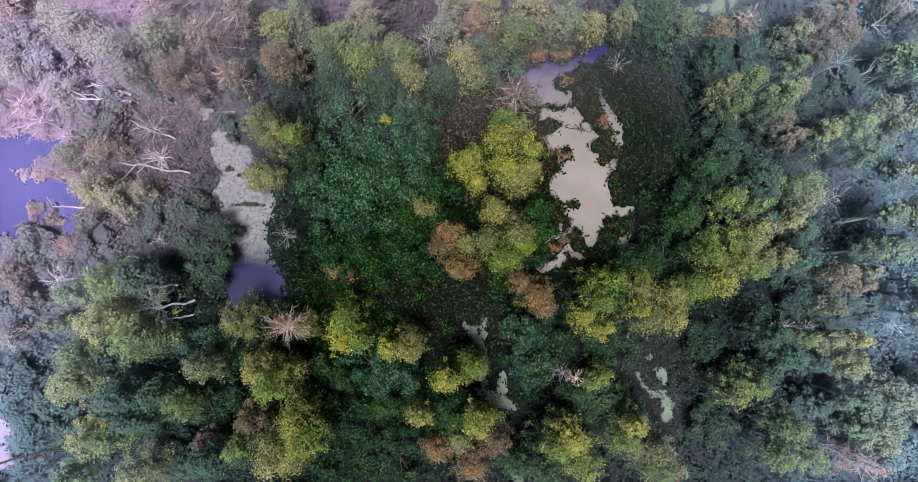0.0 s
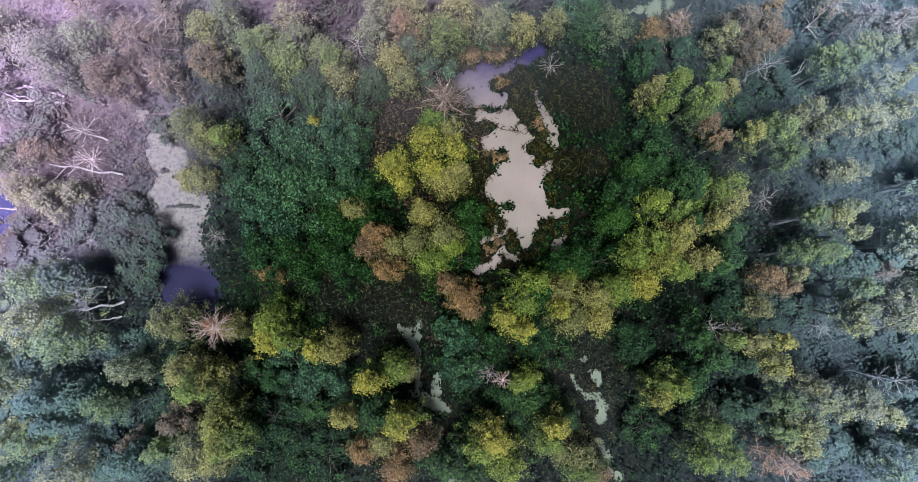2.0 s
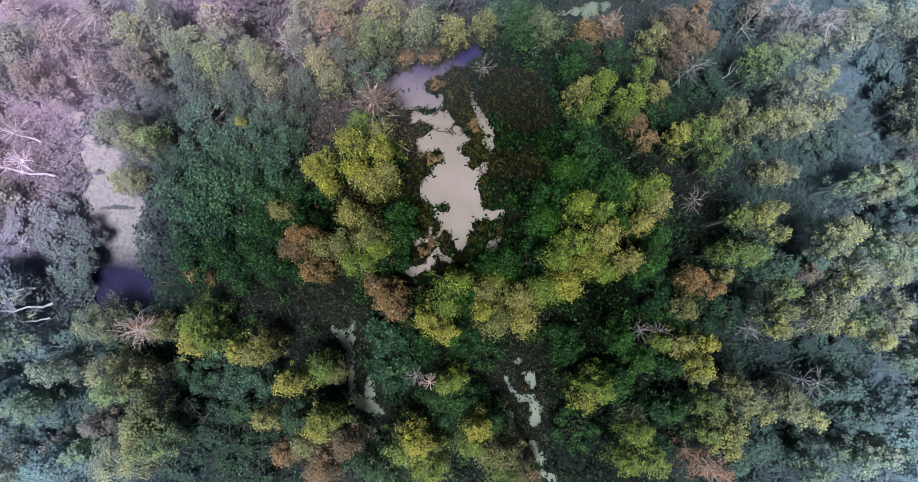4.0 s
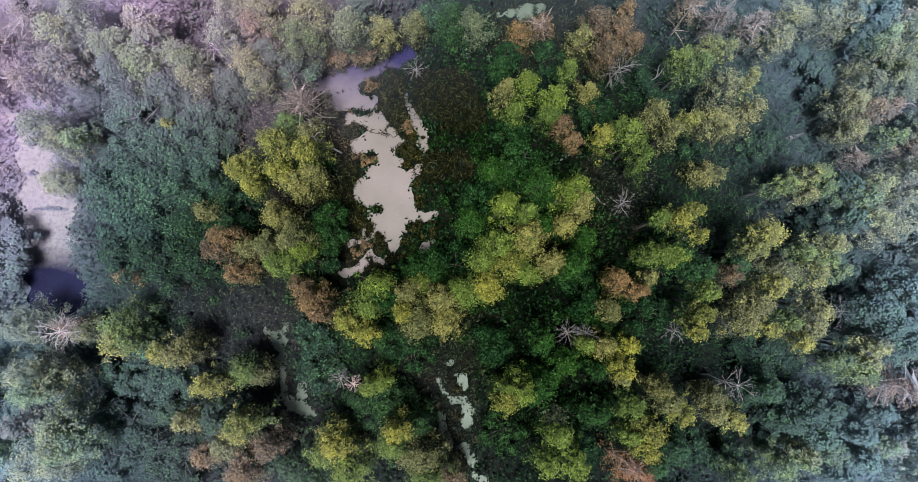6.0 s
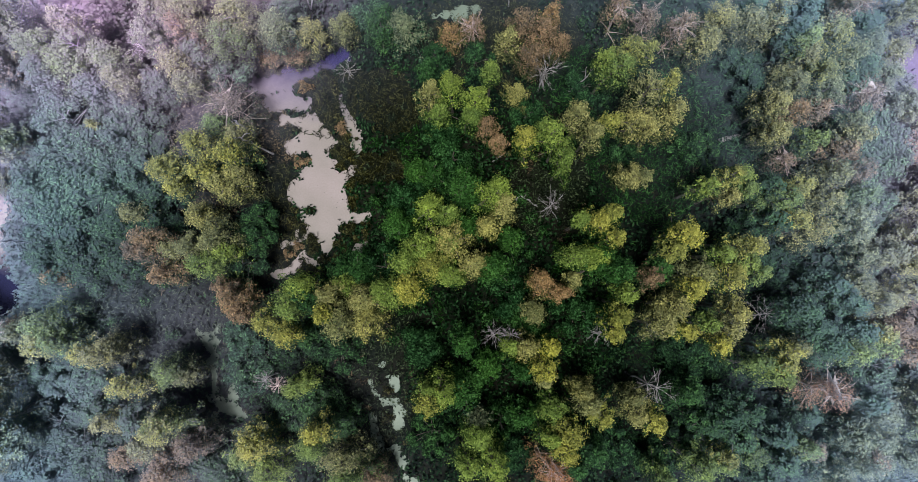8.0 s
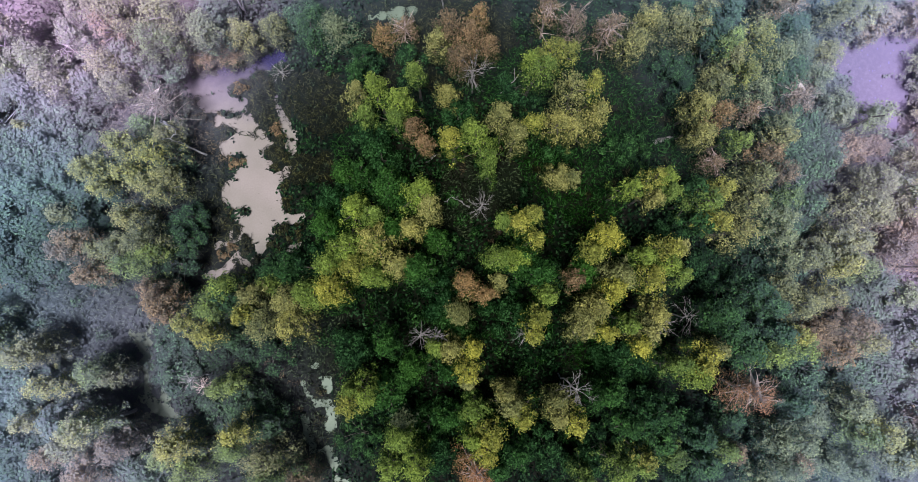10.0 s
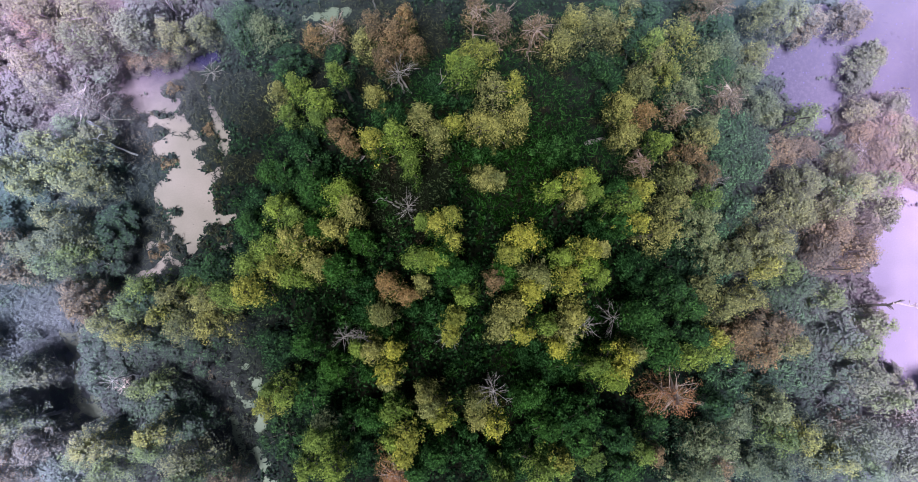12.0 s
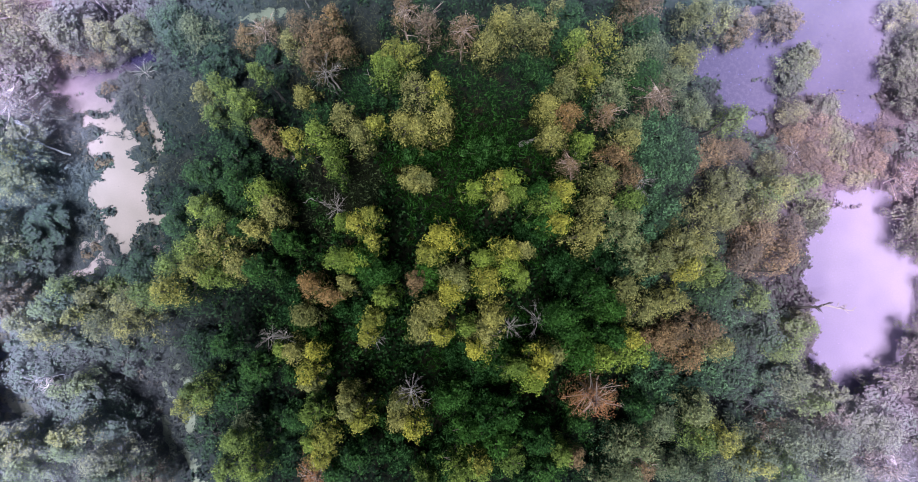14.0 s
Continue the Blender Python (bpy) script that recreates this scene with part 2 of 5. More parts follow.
def joined(pieces):
    verts, quads, n = [], [], 0
    for v, q in pieces:
        verts.append(v)
        quads.append(np.asarray(q) + n)
        n += len(v)
    return np.concatenate(verts), np.concatenate(quads)


def grown(pieces):
    """Joins limbs to the trunk, the first piece, so that they are one body."""
    v, q = joined(pieces)
    v, q = np.asarray(v), np.asarray(q)
    stem, at, web = len(pieces[0][0]), 0, []
    for i, piece in enumerate(pieces):
        if i:
            k = int(np.argmin(np.linalg.norm(v[:stem] - v[at], axis=1)))
            web.append((k, (k + 1) % stem, at + 1, at))
        at += len(piece[0])
    return v, np.concatenate([q, np.array(web, q.dtype)])


def bough(rng, start, end, r0, r1=0.012, sag=0.12, sides=4):
    """A crooked limb from start to end."""
    start, end = np.asarray(start, float), np.asarray(end, float)
    d = np.linalg.norm(end - start)
    k = np.linspace(0, 1, 4)[:, None]
    p = start + (end - start) * k
    p[1:3] += rng.normal(size=(2, 3)) * d * 0.05
    p[:, 2] += (np.sin(k[:, 0] * np.pi)) * d * sag
    return tube(p, np.linspace(r0, r1, 4), sides)


def spray(rng, base, length, count, r0, flat=0.5, fork=3):
    """Bare branches that fan out from base."""
    out = []
    for i in range(count):
        a = 2 * np.pi * (i + rng.uniform(-0.3, 0.3)) / count
        rise = rng.uniform(0.15, 1.0) * (1 - flat) + 0.08
        d = unit(np.array([np.cos(a) * rng.uniform(0.6, 1.2), np.sin(a) * rng.uniform(0.6, 1.2), rise]))
        ln = length * rng.uniform(0.4, 1.15)
        end = base + d * ln
        out.append(bough(rng, base, end, r0, r0 * 0.25, 0.06))
        for j in range(fork):
            s = base + d * ln * rng.uniform(0.35, 0.85)
            e = s + unit(d + rng.normal(size=3) * 0.55) * ln * rng.uniform(0.25, 0.45)
            out.append(bough(rng, s, e, r0 * 0.5, r0 * 0.15, 0.04, 3))
    return out


def small_leaves(rng, at, facing, length, width):
    """One three-cornered leaf at each place, square to its facing."""
    n = len(at)
    side = unit(np.cross(facing, rng.normal(size=(n, 3))))
    along = np.cross(facing, side)
    ln = (length * rng.uniform(0.6, 1.35, n))[:, None]
    wd = (width * rng.uniform(0.7, 1.2, n))[:, None]
    v = np.stack([at - along * ln * 0.4 - side * wd / 2, at - along * ln * 0.4 + side * wd / 2, at + along * ln * 0.6 - facing * ln * 0.15], 1)
    return v.reshape(-1, 3), np.arange(3 * n).reshape(n, 3)


# ---- noise over the plan ----
def lattice(i, j, seed):
    h = (i * 374761393 + j * 668265263 + seed * 974711) & 0x7FFFFFFF
    h = ((h ^ (h >> 13)) * 1274126177) & 0x7FFFFFFF
    return ((h ^ (h >> 16)) & 0xFFFF) / 65535.0


def grain(x, y, size, seed=0):
    """Smooth noise from 0 to 1 with waves about size metres long."""
    x, y = np.asarray(x, float) / size, np.asarray(y, float) / size
    i, j = np.floor(x).astype(np.int64), np.floor(y).astype(np.int64)
    u, v = x - i, y - j
    u, v = u * u * (3 - 2 * u), v * v * (3 - 2 * v)
    a = lattice(i, j, seed) * (1 - u) + lattice(i + 1, j, seed) * u
    b = lattice(i, j + 1, seed) * (1 - u) + lattice(i + 1, j + 1, seed) * u
    return a * (1 - v) + b * v


# ---- water: every pond is a union of strokes (x, y, x, y, half width) ----
POND_MIDDLE = [
    (6.68, 11.46, 8.42, 11.38, 0.85), (7.29, 10.10, 8.94, 9.94, 0.94), (8.59, 8.98, 9.58, 8.89, 1.07), (8.94, 7.50, 9.97, 7.33, 1.41),
    (8.42, 6.20, 10.14, 6.03, 1.62), (9.15, 4.73, 10.57, 4.74, 1.41), (11.73, 4.40, 12.59, 4.75, 0.38), (8.94, 3.52, 10.01, 3.36, 1.03),
    (7.56, 3.17, 8.51, 3.35, 0.47), (6.58, 2.48, 7.65, 2.87, 0.34), (9.62, 2.50, 10.05, 1.98, 0.56), (12.24, 2.94, 11.85, 1.82, 0.38),
    (7.99, 1.89, 9.11, 1.38, 0.38), (6.03, 0.34, 7.14, 0.77, 0.38), (7.14, 0.77, 7.57, 1.20, 0.30), (11.02, 11.88, 11.45, 11.05, 0.64),
    (11.75, 11.05, 11.70, 9.73, 0.38),
]
POND_MIDDLE_ARM = [
    (4.37, 14.22, 6.76, 14.41, 0.81), (6.76, 14.67, 8.15, 14.99, 0.90), (8.15, 15.39, 9.59, 15.93, 0.56), (9.59, 16.19, 10.77, 16.64, 0.47),
    (10.42, 16.82, 10.59, 17.35, 0.26), (5.38, 13.08, 7.63, 13.00, 0.81), (2.77, 13.59, 3.81, 13.86, 0.30), (10.33, 14.25, 10.58, 12.93, 0.21),
    (10.58, 12.93, 10.89, 12.05, 0.30), (11.66, 9.73, 11.35, 7.77, 0.26), (9.37, 10.73, 10.02, 9.94, 0.51),
]
POND_WEST = [
    (-18.99, 11.85, -18.26, 11.77, 0.26), (-18.68, 11.50, -18.59, 11.15, 0.34), (-18.00, 11.86, -16.61, 11.78, 0.17), (-17.25, 9.76, -17.08, 9.59, 1.11),
    (-17.14, 8.63, -16.45, 8.46, 1.24), (-16.51, 7.50, -16.28, 6.98, 0.56), (-16.38, 5.77, -15.26, 5.77, 1.50), (-15.79, 4.39, -15.23, 4.39, 1.75),
    (-15.54, 2.97, -15.11, 2.97, 1.50), (-15.30, 1.73, -15.00, 1.56, 1.24), (-16.16, 0.35, -15.49, 0.61, 1.28), (-15.03, -0.58, -14.18, -0.66, 1.50),
    (-15.77, -1.73, -14.58, -1.73, 1.11), (-13.90, -1.59, -13.56, -1.59, 1.03), (-14.22, -2.45, -13.29, -2.36, 0.60),
]
POND_FAR_WEST = [
    (-33.98, 8.28, -32.05, 8.63, 1.45), (-31.21, 9.07, -29.48, 8.91, 0.73), (-34.07, 5.46, -31.89, 4.82, 1.79), (-29.18, 5.70, -28.46, 4.84, 1.03),
    (-31.30, 6.03, -29.35, 5.70, 0.94), (-32.77, 3.31, -32.24, 2.88, 0.94), (-30.94, 2.42, -29.86, 2.34, 0.51), (-29.42, 1.83, -28.57, 2.17, 0.60),
    (-28.76, 3.63, -28.05, 3.12, 0.60), (-36.65, 5.66, -34.50, 5.67, 2.65), (-36.77, 8.26, -35.42, 6.97, 2.14),
]
POND_SOUTH_WEST = [
    (-33.09, -11.68, -33.09, -11.68, 1.18), (-32.81, -13.34, -32.81, -13.34, 1.09), (-34.1, -12.51, -34.1, -12.51, 1.68),
]
STREAM_WEST = [
    (0.63, -3.87, 1.15, -4.29, 0.30), (1.15, -4.29, 1.58, -5.05, 0.47), (1.90, -3.44, 1.79, -4.62, 0.30), (1.58, -5.05, 1.80, -5.97, 0.42),
    (1.80, -5.97, 2.02, -6.30, 0.25), (1.89, -6.30, 1.96, -8.06, 0.23), (1.41, -8.48, 2.05, -8.81, 0.23), (2.05, -8.64, 2.73, -9.22, 0.37),
    (3.30, -7.30, 3.31, -8.47, 0.34), (2.90, -9.22, 3.75, -9.63, 0.42), (3.75, -9.55, 4.17, -9.96, 0.20), (1.85, -9.77, 2.28, -10.27, 0.30),
    (2.28, -10.27, 3.34, -11.09, 0.39), (3.42, -11.09, 3.56, -11.96, 0.37), (3.78, -12.45, 4.62, -12.69, 0.59), (4.03, -12.95, 4.37, -13.27, 0.47),
    (4.12, -13.56, 4.47, -15.00, 0.37),
]
STREAM_EAST = [
    (13.03, -7.21, 13.45, -8.08, 0.23), (13.45, -8.13, 14.08, -8.58, 0.23), (14.08, -8.62, 14.92, -8.79, 0.34), (14.92, -8.79, 15.34, -9.37, 0.47),
    (15.13, -9.37, 15.13, -10.24, 0.42), (14.68, -7.08, 14.93, -7.74, 0.47), (14.21, -6.99, 14.81, -6.87, 0.25), (13.62, -6.24, 13.96, -6.11, 0.30),
    (13.23, -9.84, 13.36, -10.83, 0.37), (13.36, -10.75, 14.07, -11.66, 0.34), (14.07, -11.86, 14.91, -11.98, 0.23), (14.91, -11.82, 15.20, -12.27, 0.42),
    (15.20, -12.27, 15.62, -12.97, 0.37), (13.78, -11.86, 13.94, -12.23, 0.25), (15.74, -14.04, 16.37, -14.36, 0.42),
]
POOL_NORTH = [
    (19.31, 20.05, 19.31, 20.05, 0.74), (20.36, 20.15, 20.36, 20.15, 0.39), (18.18, 19.86, 18.18, 19.86, 0.35), (17.26, 19.76, 17.26, 19.76, 0.26),
    (14.64, 19.12, 15.51, 19.3, 0.35), (13.33, 18.84, 13.33, 18.84, 0.35),
]
POND_EAST = [
    (53.43, 19.55, 57.42, 19.52, 1.54), (52.27, 16.86, 56.93, 16.84, 1.41), (54.14, 14.67, 56.02, 14.40, 1.45), (53.32, 12.03, 54.59, 11.09, 0.81),
    (53.85, 12.82, 55.64, 12.33, 0.85), (57.35, 16.05, 60.36, 15.92, 1.45), (60.43, 18.67, 63.03, 19.07, 2.22), (62.10, 16.56, 63.46, 16.05, 1.79),
    (62.36, 13.83, 63.72, 13.33, 1.28), (64.32, 12.03, 65.37, 11.61, 0.60), (58.30, 19.98, 58.35, 22.68, 1.37), (60.50, 21.36, 66.57, 21.45, 1.88),
    (64.50, 24.58, 69.30, 24.65, 2.65), (66.54, 20.55, 69.98, 20.15, 1.71), (51.14, 16.66, 52.18, 16.68, 0.60),
]
POND_SOUTH_EAST = [
    (61.90, 6.80, 64.70, 6.85, 0.77), (61.13, 4.73, 64.22, 5.00, 1.54), (60.79, 3.03, 64.58, 3.09, 1.84), (60.56, 0.83, 65.00, 0.57, 1.84),
    (61.16, -1.59, 64.93, -1.52, 2.14), (61.19, -3.67, 64.27, -3.61, 1.97), (61.48, -5.31, 64.06, -4.94, 1.37), (62.44, -6.53, 63.18, -6.43, 0.85),
    (62.65, -7.51, 62.73, -7.83, 0.34), (65.85, 1.01, 68.68, -1.46, 1.71), (59.49, -4.94, 59.89, -5.43, 0.60), (68.46, 3.58, 70.00, 0.24, 2.56),
]
# spits and islets of the middle pond, in the same form
POND_MIDDLE_BANKS = [
    (6.42, 10.80, 7.03, 10.93, 0.51), (7.55, 8.71, 7.99, 8.89, 0.38), (8.33, 5.07, 8.51, 5.03, 0.30), (7.30, 5.07, 7.13, 4.63, 0.38),
    (10.40, 9.47, 11.27, 8.99, 0.51), (10.57, 8.25, 10.83, 8.38, 0.30), (9.28, 14.95, 9.89, 13.98, 0.64), (9.20, 13.23, 10.02, 11.87, 0.73),
    (10.41, 11.48, 10.84, 10.56, 0.43), (7.72, 14.06, 8.15, 14.33, 0.47), (11.08, 3.71, 11.72, 3.36, 0.56), (10.91, 2.80, 10.39, 1.30, 0.56),
    (8.59, 2.83, 8.72, 1.98, 0.38), (7.14, 1.97, 7.78, 2.40, 0.38), (11.35, 6.99, 11.60, 5.39, 0.38), (7.91, 3.60, 7.65, 3.00, 0.17),
]
ALL_ROUNDS = POND_MIDDLE + POND_MIDDLE_ARM + POND_WEST + POND_FAR_WEST + POND_SOUTH_WEST + STREAM_WEST + STREAM_EAST + POOL_NORTH + POND_EAST + POND_SOUTH_EAST


def shore(x, y, rounds=None):
    """Metres to the nearest shore: above zero on land, below on water."""
    d = np.full(np.shape(x), 1e3)
    wave = (grain(x, y, 1.3, 5) - 0.5) * 0.45 + (grain(x, y, 0.5, 6) - 0.5) * 0.4 + (grain(x, y, 0.23, 7) - 0.5) * 0.2

    def reach(ax, ay, bx, by, r):
        dx, dy = bx - ax, by - ay
        k = np.clip(((x - ax) * dx + (y - ay) * dy) / max(dx * dx + dy * dy, 1e-6), 0, 1)
        return np.hypot(x - ax - k * dx, y - ay - k * dy) - r + wave * min(1.0, r / 0.5)

    for stroke in (rounds if rounds is not None else ALL_ROUNDS):
        d = np.minimum(d, reach(*stroke))
    if rounds is None or rounds[0] == POND_MIDDLE[0]:
        for stroke in POND_MIDDLE_BANKS:
            d = np.maximum(d, -reach(*stroke))
    return d


def ground_height(x, y, d=None):
    d = shore(x, y) if d is None else d
    land = 0.22 + 0.5 * grain(x, y, 6.0, 2) + 0.25 * grain(x, y, 1.7, 3)
    return np.where(d > 0, np.minimum(land, 0.02 + 0.45 * d), np.maximum(-0.6, 0.5 * d))


def axis(lo, hi, step, far):
    mid = np.arange(lo, hi + step / 2, step)
    return np.concatenate([[-far, -far / 4, lo - 60, lo - 15], mid, [hi + 15, hi + 60, far / 4, far]])


gx, gy = np.meshgrid(axis(-40, 74, 0.27, 2500), axis(-22, 28, 0.27, 2500), indexing="ij")
gv = np.stack([gx, gy, ground_height(gx, gy)], -1).reshape(-1, 3)
ni, nj = gx.shape
ii, jj = np.meshgrid(np.arange(ni - 1), np.arange(nj - 1), indexing="ij")
k0 = (ii * nj + jj).ravel()
gq = np.stack([k0, k0 + nj, k0 + nj + 1, k0 + 1], 1)
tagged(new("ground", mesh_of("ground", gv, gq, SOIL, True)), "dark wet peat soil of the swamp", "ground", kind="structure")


def pond(name, rounds, material, label):
    """A sheet of water that fills the hollow of one pond."""
    lo = np.array([min(min(s[0], s[2]) - s[4] for s in rounds), min(min(s[1], s[3]) - s[4] for s in rounds)]) - 1.0
    hi = np.array([max(max(s[0], s[2]) + s[4] for s in rounds), max(max(s[1], s[3]) + s[4] for s in rounds)]) + 1.0
    xs, ys = np.arange(np.floor(lo[0]), hi[0], 0.25), np.arange(np.floor(lo[1]), hi[1], 0.25)
    px, py = np.meshgrid(xs, ys, indexing="ij")
    mine = shore(px, py, rounds)
    near = (mine < 0.9) & (mine <= shore(px, py) + 1e-4)
    v = np.stack([px, py, np.zeros_like(px)], -1).reshape(-1, 3)
    i, j = np.meshgrid(np.arange(len(xs) - 1), np.arange(len(ys) - 1), indexing="ij")
    keep = near[:-1, :-1]
    k = (i * len(ys) + j)[keep]
    q = np.stack([k, k + len(ys), k + len(ys) + 1, k + 1], 1)
    tagged(new(name, mesh_of(name, v, q, material, True)), label, "pond", kind="structure")


POND_MIDDLE_MAT = water_mat("pinkish_duckweed", (0.25, 0.225, 0.20), (0.37, 0.31, 0.31), 0.0, 0.1, 0.22, 0.07, ends=(16.2, 11.4), dot=0.35)
POND_WEST_MAT = water_mat("whitish_duckweed", (0.22, 0.22, 0.25), (0.30, 0.31, 0.29), 0.25, 0.38, 0.4, 0.17, dot=0.4, dots_at=3.4, veil=0.35, mottle=(0.10, 0.09, 0.14), ends=(0.3, 2.6), deep=(0.016, 0.018, 0.06), tint=(0.24, 0.27, 0.66), gloss=0.2)
# the reflected sky's blue is part of this water's base colour
WEST_BLUE_MAT = water_mat("sky_tinted_water", (0.08, 0.09, 0.20), (0.13, 0.14, 0.28), 0.58, 0.9, 0.5, deep=(0.085, 0.085, 0.36), tint=(0.36, 0.40, 1.1), gloss=0.4, veil=0.3)
STREAM_MAT = water_mat("green_duckweed", (0.14, 0.20, 0.155), (0.21, 0.28, 0.22), 0.0, 0.1, 0.5, veil=0.35)
# violet of the sky and mist above these ponds, put into their colour
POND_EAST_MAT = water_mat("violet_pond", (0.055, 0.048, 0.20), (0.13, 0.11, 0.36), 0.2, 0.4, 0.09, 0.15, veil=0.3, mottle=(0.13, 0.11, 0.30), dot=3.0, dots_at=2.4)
POND_SE_MAT = water_mat("painted_violet_mist", (0.24, 0.18, 0.50), (0.46, 0.36, 0.66), 0.0, 0.2, 0.13, 0.12, veil=0.3, dot=1.9, dots_at=2.2)
pond("pond_middle", POND_MIDDLE + POND_MIDDLE_ARM, POND_MIDDLE_MAT, "still pond under pinkish duckweed with a blue open channel")
pond("pond_west", POND_WEST, POND_WEST_MAT, "narrow pond with whitish duckweed and a dark blue open end")
pond("pond_far_west", POND_FAR_WEST, WEST_BLUE_MAT, "blue open pond among dead trees")
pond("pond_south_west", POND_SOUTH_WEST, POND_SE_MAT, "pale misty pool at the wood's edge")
pond("stream_west", STREAM_WEST, STREAM_MAT, "winding pale green pool covered by duckweed")
pond("stream_east", STREAM_EAST, STREAM_MAT, "winding pale green pool covered by duckweed")
pond("pool_north", POOL_NORTH, STREAM_MAT, "shallow pale green pool between the trees")
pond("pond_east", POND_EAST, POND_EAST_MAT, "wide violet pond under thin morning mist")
pond("pond_south_east", POND_SOUTH_EAST, POND_SE_MAT, "bright violet pond with mist painted into its colour")


# ---- plants ----
KINDS = {
    "Y": ("birch_tree", "slender birch with bright yellow-green autumn leaves"),
    "L": ("aspen_tree", "aspen with yellowish green leaves in the swamp"),
    "G": ("alder_tree", "alder with a dense green leafy crown"),
    "D": ("alder_bush", "low alder bush with dark green leaves"),
    "T": ("willow_bush", "grey willow bush with blue-green leaves"),
    "O": ("goat_willow", "goat willow with olive and khaki autumn leaves"),
    "B": ("birch_tree", "birch with dry orange-brown leaves"),
    "P": ("willow_tree", "willow with pale grey-green leaves in the mist"),
    "S": ("dying_tree", "dying tree with salmon-red leaves and bleached branches"),
    "R": ("dying_tree", "half-bare dying tree with rusty leaves and pale branches"),
}
serial = [0]


def plant(kind, x, y, h, r):
    """A tree or bush: a trunk, limbs that end in lobes, and a crown of separate leaves."""
    serial[0] += 1
    r *= 1.1
    rng = np.random.default_rng(serial[0])
    name, label = KINDS[kind]
    z0 = float(ground_height(np.array(x), np.array(y)))
    root = tagged(new(name), label, "bush" if "bush" in name else "tree", group=name.replace("_", " ") + "s of the swamp")
    root.location = (x, y, max(z0, -0.2) - 0.05)
    deep = min(h * 0.8, 1.6 + 2.4 * r)
    lean = rng.normal(size=2) * 0.06 * h
    k = np.linspace(0, 1, 7)
    spine = np.stack([lean[0] * k ** 2, lean[1] * k ** 2, k * h * 0.93], 1)
    spine[1:, :2] += rng.normal(size=(6, 2)) * 0.05
    thick = 0.035 + 0.012 * h
    oval = rng.uniform(0.78, 1.22, 2)
    bushy = kind in "TD"
    count = int(7 + 5 * r) if bushy else int(np.clip(12 + 15 * r, 16, 46))
    lobes, limbs = [], [tube(spine, np.linspace(thick, 0.02, 7), 6)]
    for i in range(count):
        u = (i + 0.5) / count
        a = i * 2.4 + rng.uniform(-0.5, 0.5)
        sprig = rng.uniform() < 0.15
        out = r * (1 - u) ** 0.5 * (rng.uniform(1.05, 1.3) if sprig else rng.uniform(0.4, 1.1))
        size = r * (rng.uniform(0.09, 0.15) if sprig else rng.uniform(0.14, 0.29)) * (1.1 - 0.2 * u) + 0.07
        z = h - deep + deep * (u ** 0.75) - size * 0.6
        if bushy:
            out, size = r * 1.05 * rng.uniform(0, 1) ** 0.5, r * rng.uniform(0.18, 0.34) + 0.06
            z = h * (0.95 - 0.3 * (out / r) ** 2) - rng.uniform(0, 1.3)
        c = np.array([np.cos(a) * out * oval[0] + lean[0] * (z / h) ** 2, np.sin(a) * out * oval[1] + lean[1] * (z / h) ** 2, z])
        lobes.append((c, size))
        if i % 2 and not sprig:
            continue
        s = np.array([np.interp(max(0.15, z / h - 0.12) * h, spine[:, 2], spine[:, ax]) for ax in range(3)])
        limbs.append(tube([s, (s + c) / 2 + np.array([0, 0, 0.1]), c], [thick * 0.4, thick * 0.25, 0.012], 3))
    if kind in "RS":
        limbs += spray(rng, np.array([*spine[-3][:2], h * 0.72]), r * 0.95, 13, 0.022, 0.3, 4)
    v, q = grown(limbs)
    part("trunk", mesh_of("trunk", v, q, RED_WOOD if kind in "RS" else BARK), root)
    total = (1220 * r + 960 * r * r) * (0.85 if kind == "S" else 0.5 if kind == "R" else 1.0)
    at, facing, marks = [], [], []
    heart = np.array([lean[0] * 0.5, lean[1] * 0.5, h - deep * 0.75])
    weight = np.array([s * s for c, s in lobes])
    # fewer painted dark leaves at both ends, a stand-in for haze there
    base = 0.7 if x < -12 or x > 47 else 1.1
    for (c, size), share in zip(lobes, weight / weight.sum()):
        n = int((0.85 if bushy else 0.6) * total * share) + 10
        d = unit(rng.normal(size=(n, 3)) + np.array([0, 0, 0.35]))
        rad = size * (0.25 + 0.85 * rng.uniform(0, 1, n) ** 0.5 + np.where(rng.uniform(0, 1, n) > 0.82, 0.4, 0.0))
        at.append(c + d * rad[:, None] * np.array([1, 1, 0.9]))
        facing.append(d)
    # the finer foliage that fills the dome between the lobes
    n = int((0.12 if bushy else 0.4) * total)
    d = unit(rng.normal(size=(n, 3)) * np.array([1, 1, 0.9]) + np.array([0, 0, 0.45]))
    d[:, 2] = np.abs(d[:, 2])
    swell, phase = rng.normal(size=(5, 3)) * 3.2, rng.uniform(0, 6.3, 5)
    bump = 0.84 + 0.07 * np.sin(d @ swell.T + phase).sum(1)
    fill = np.array([*(oval * r * 0.95), deep * 0.8])
    p = np.array([lean[0] * 0.6, lean[1] * 0.6, h - deep * 0.92]) + d * fill * (bump * (0.6 + 0.4 * rng.uniform(0, 1, n) ** 0.5))[:, None]
    centres = np.array([c for c, size in lobes])
    close = centres[np.argmin(((p[:, None] - centres[None]) ** 2).sum(-1), 1)]
    at.append(p)
    facing.append(unit(p - close + np.array([0, 0, 0.05])))
    at, d = np.concatenate(at), np.concatenate(facing)
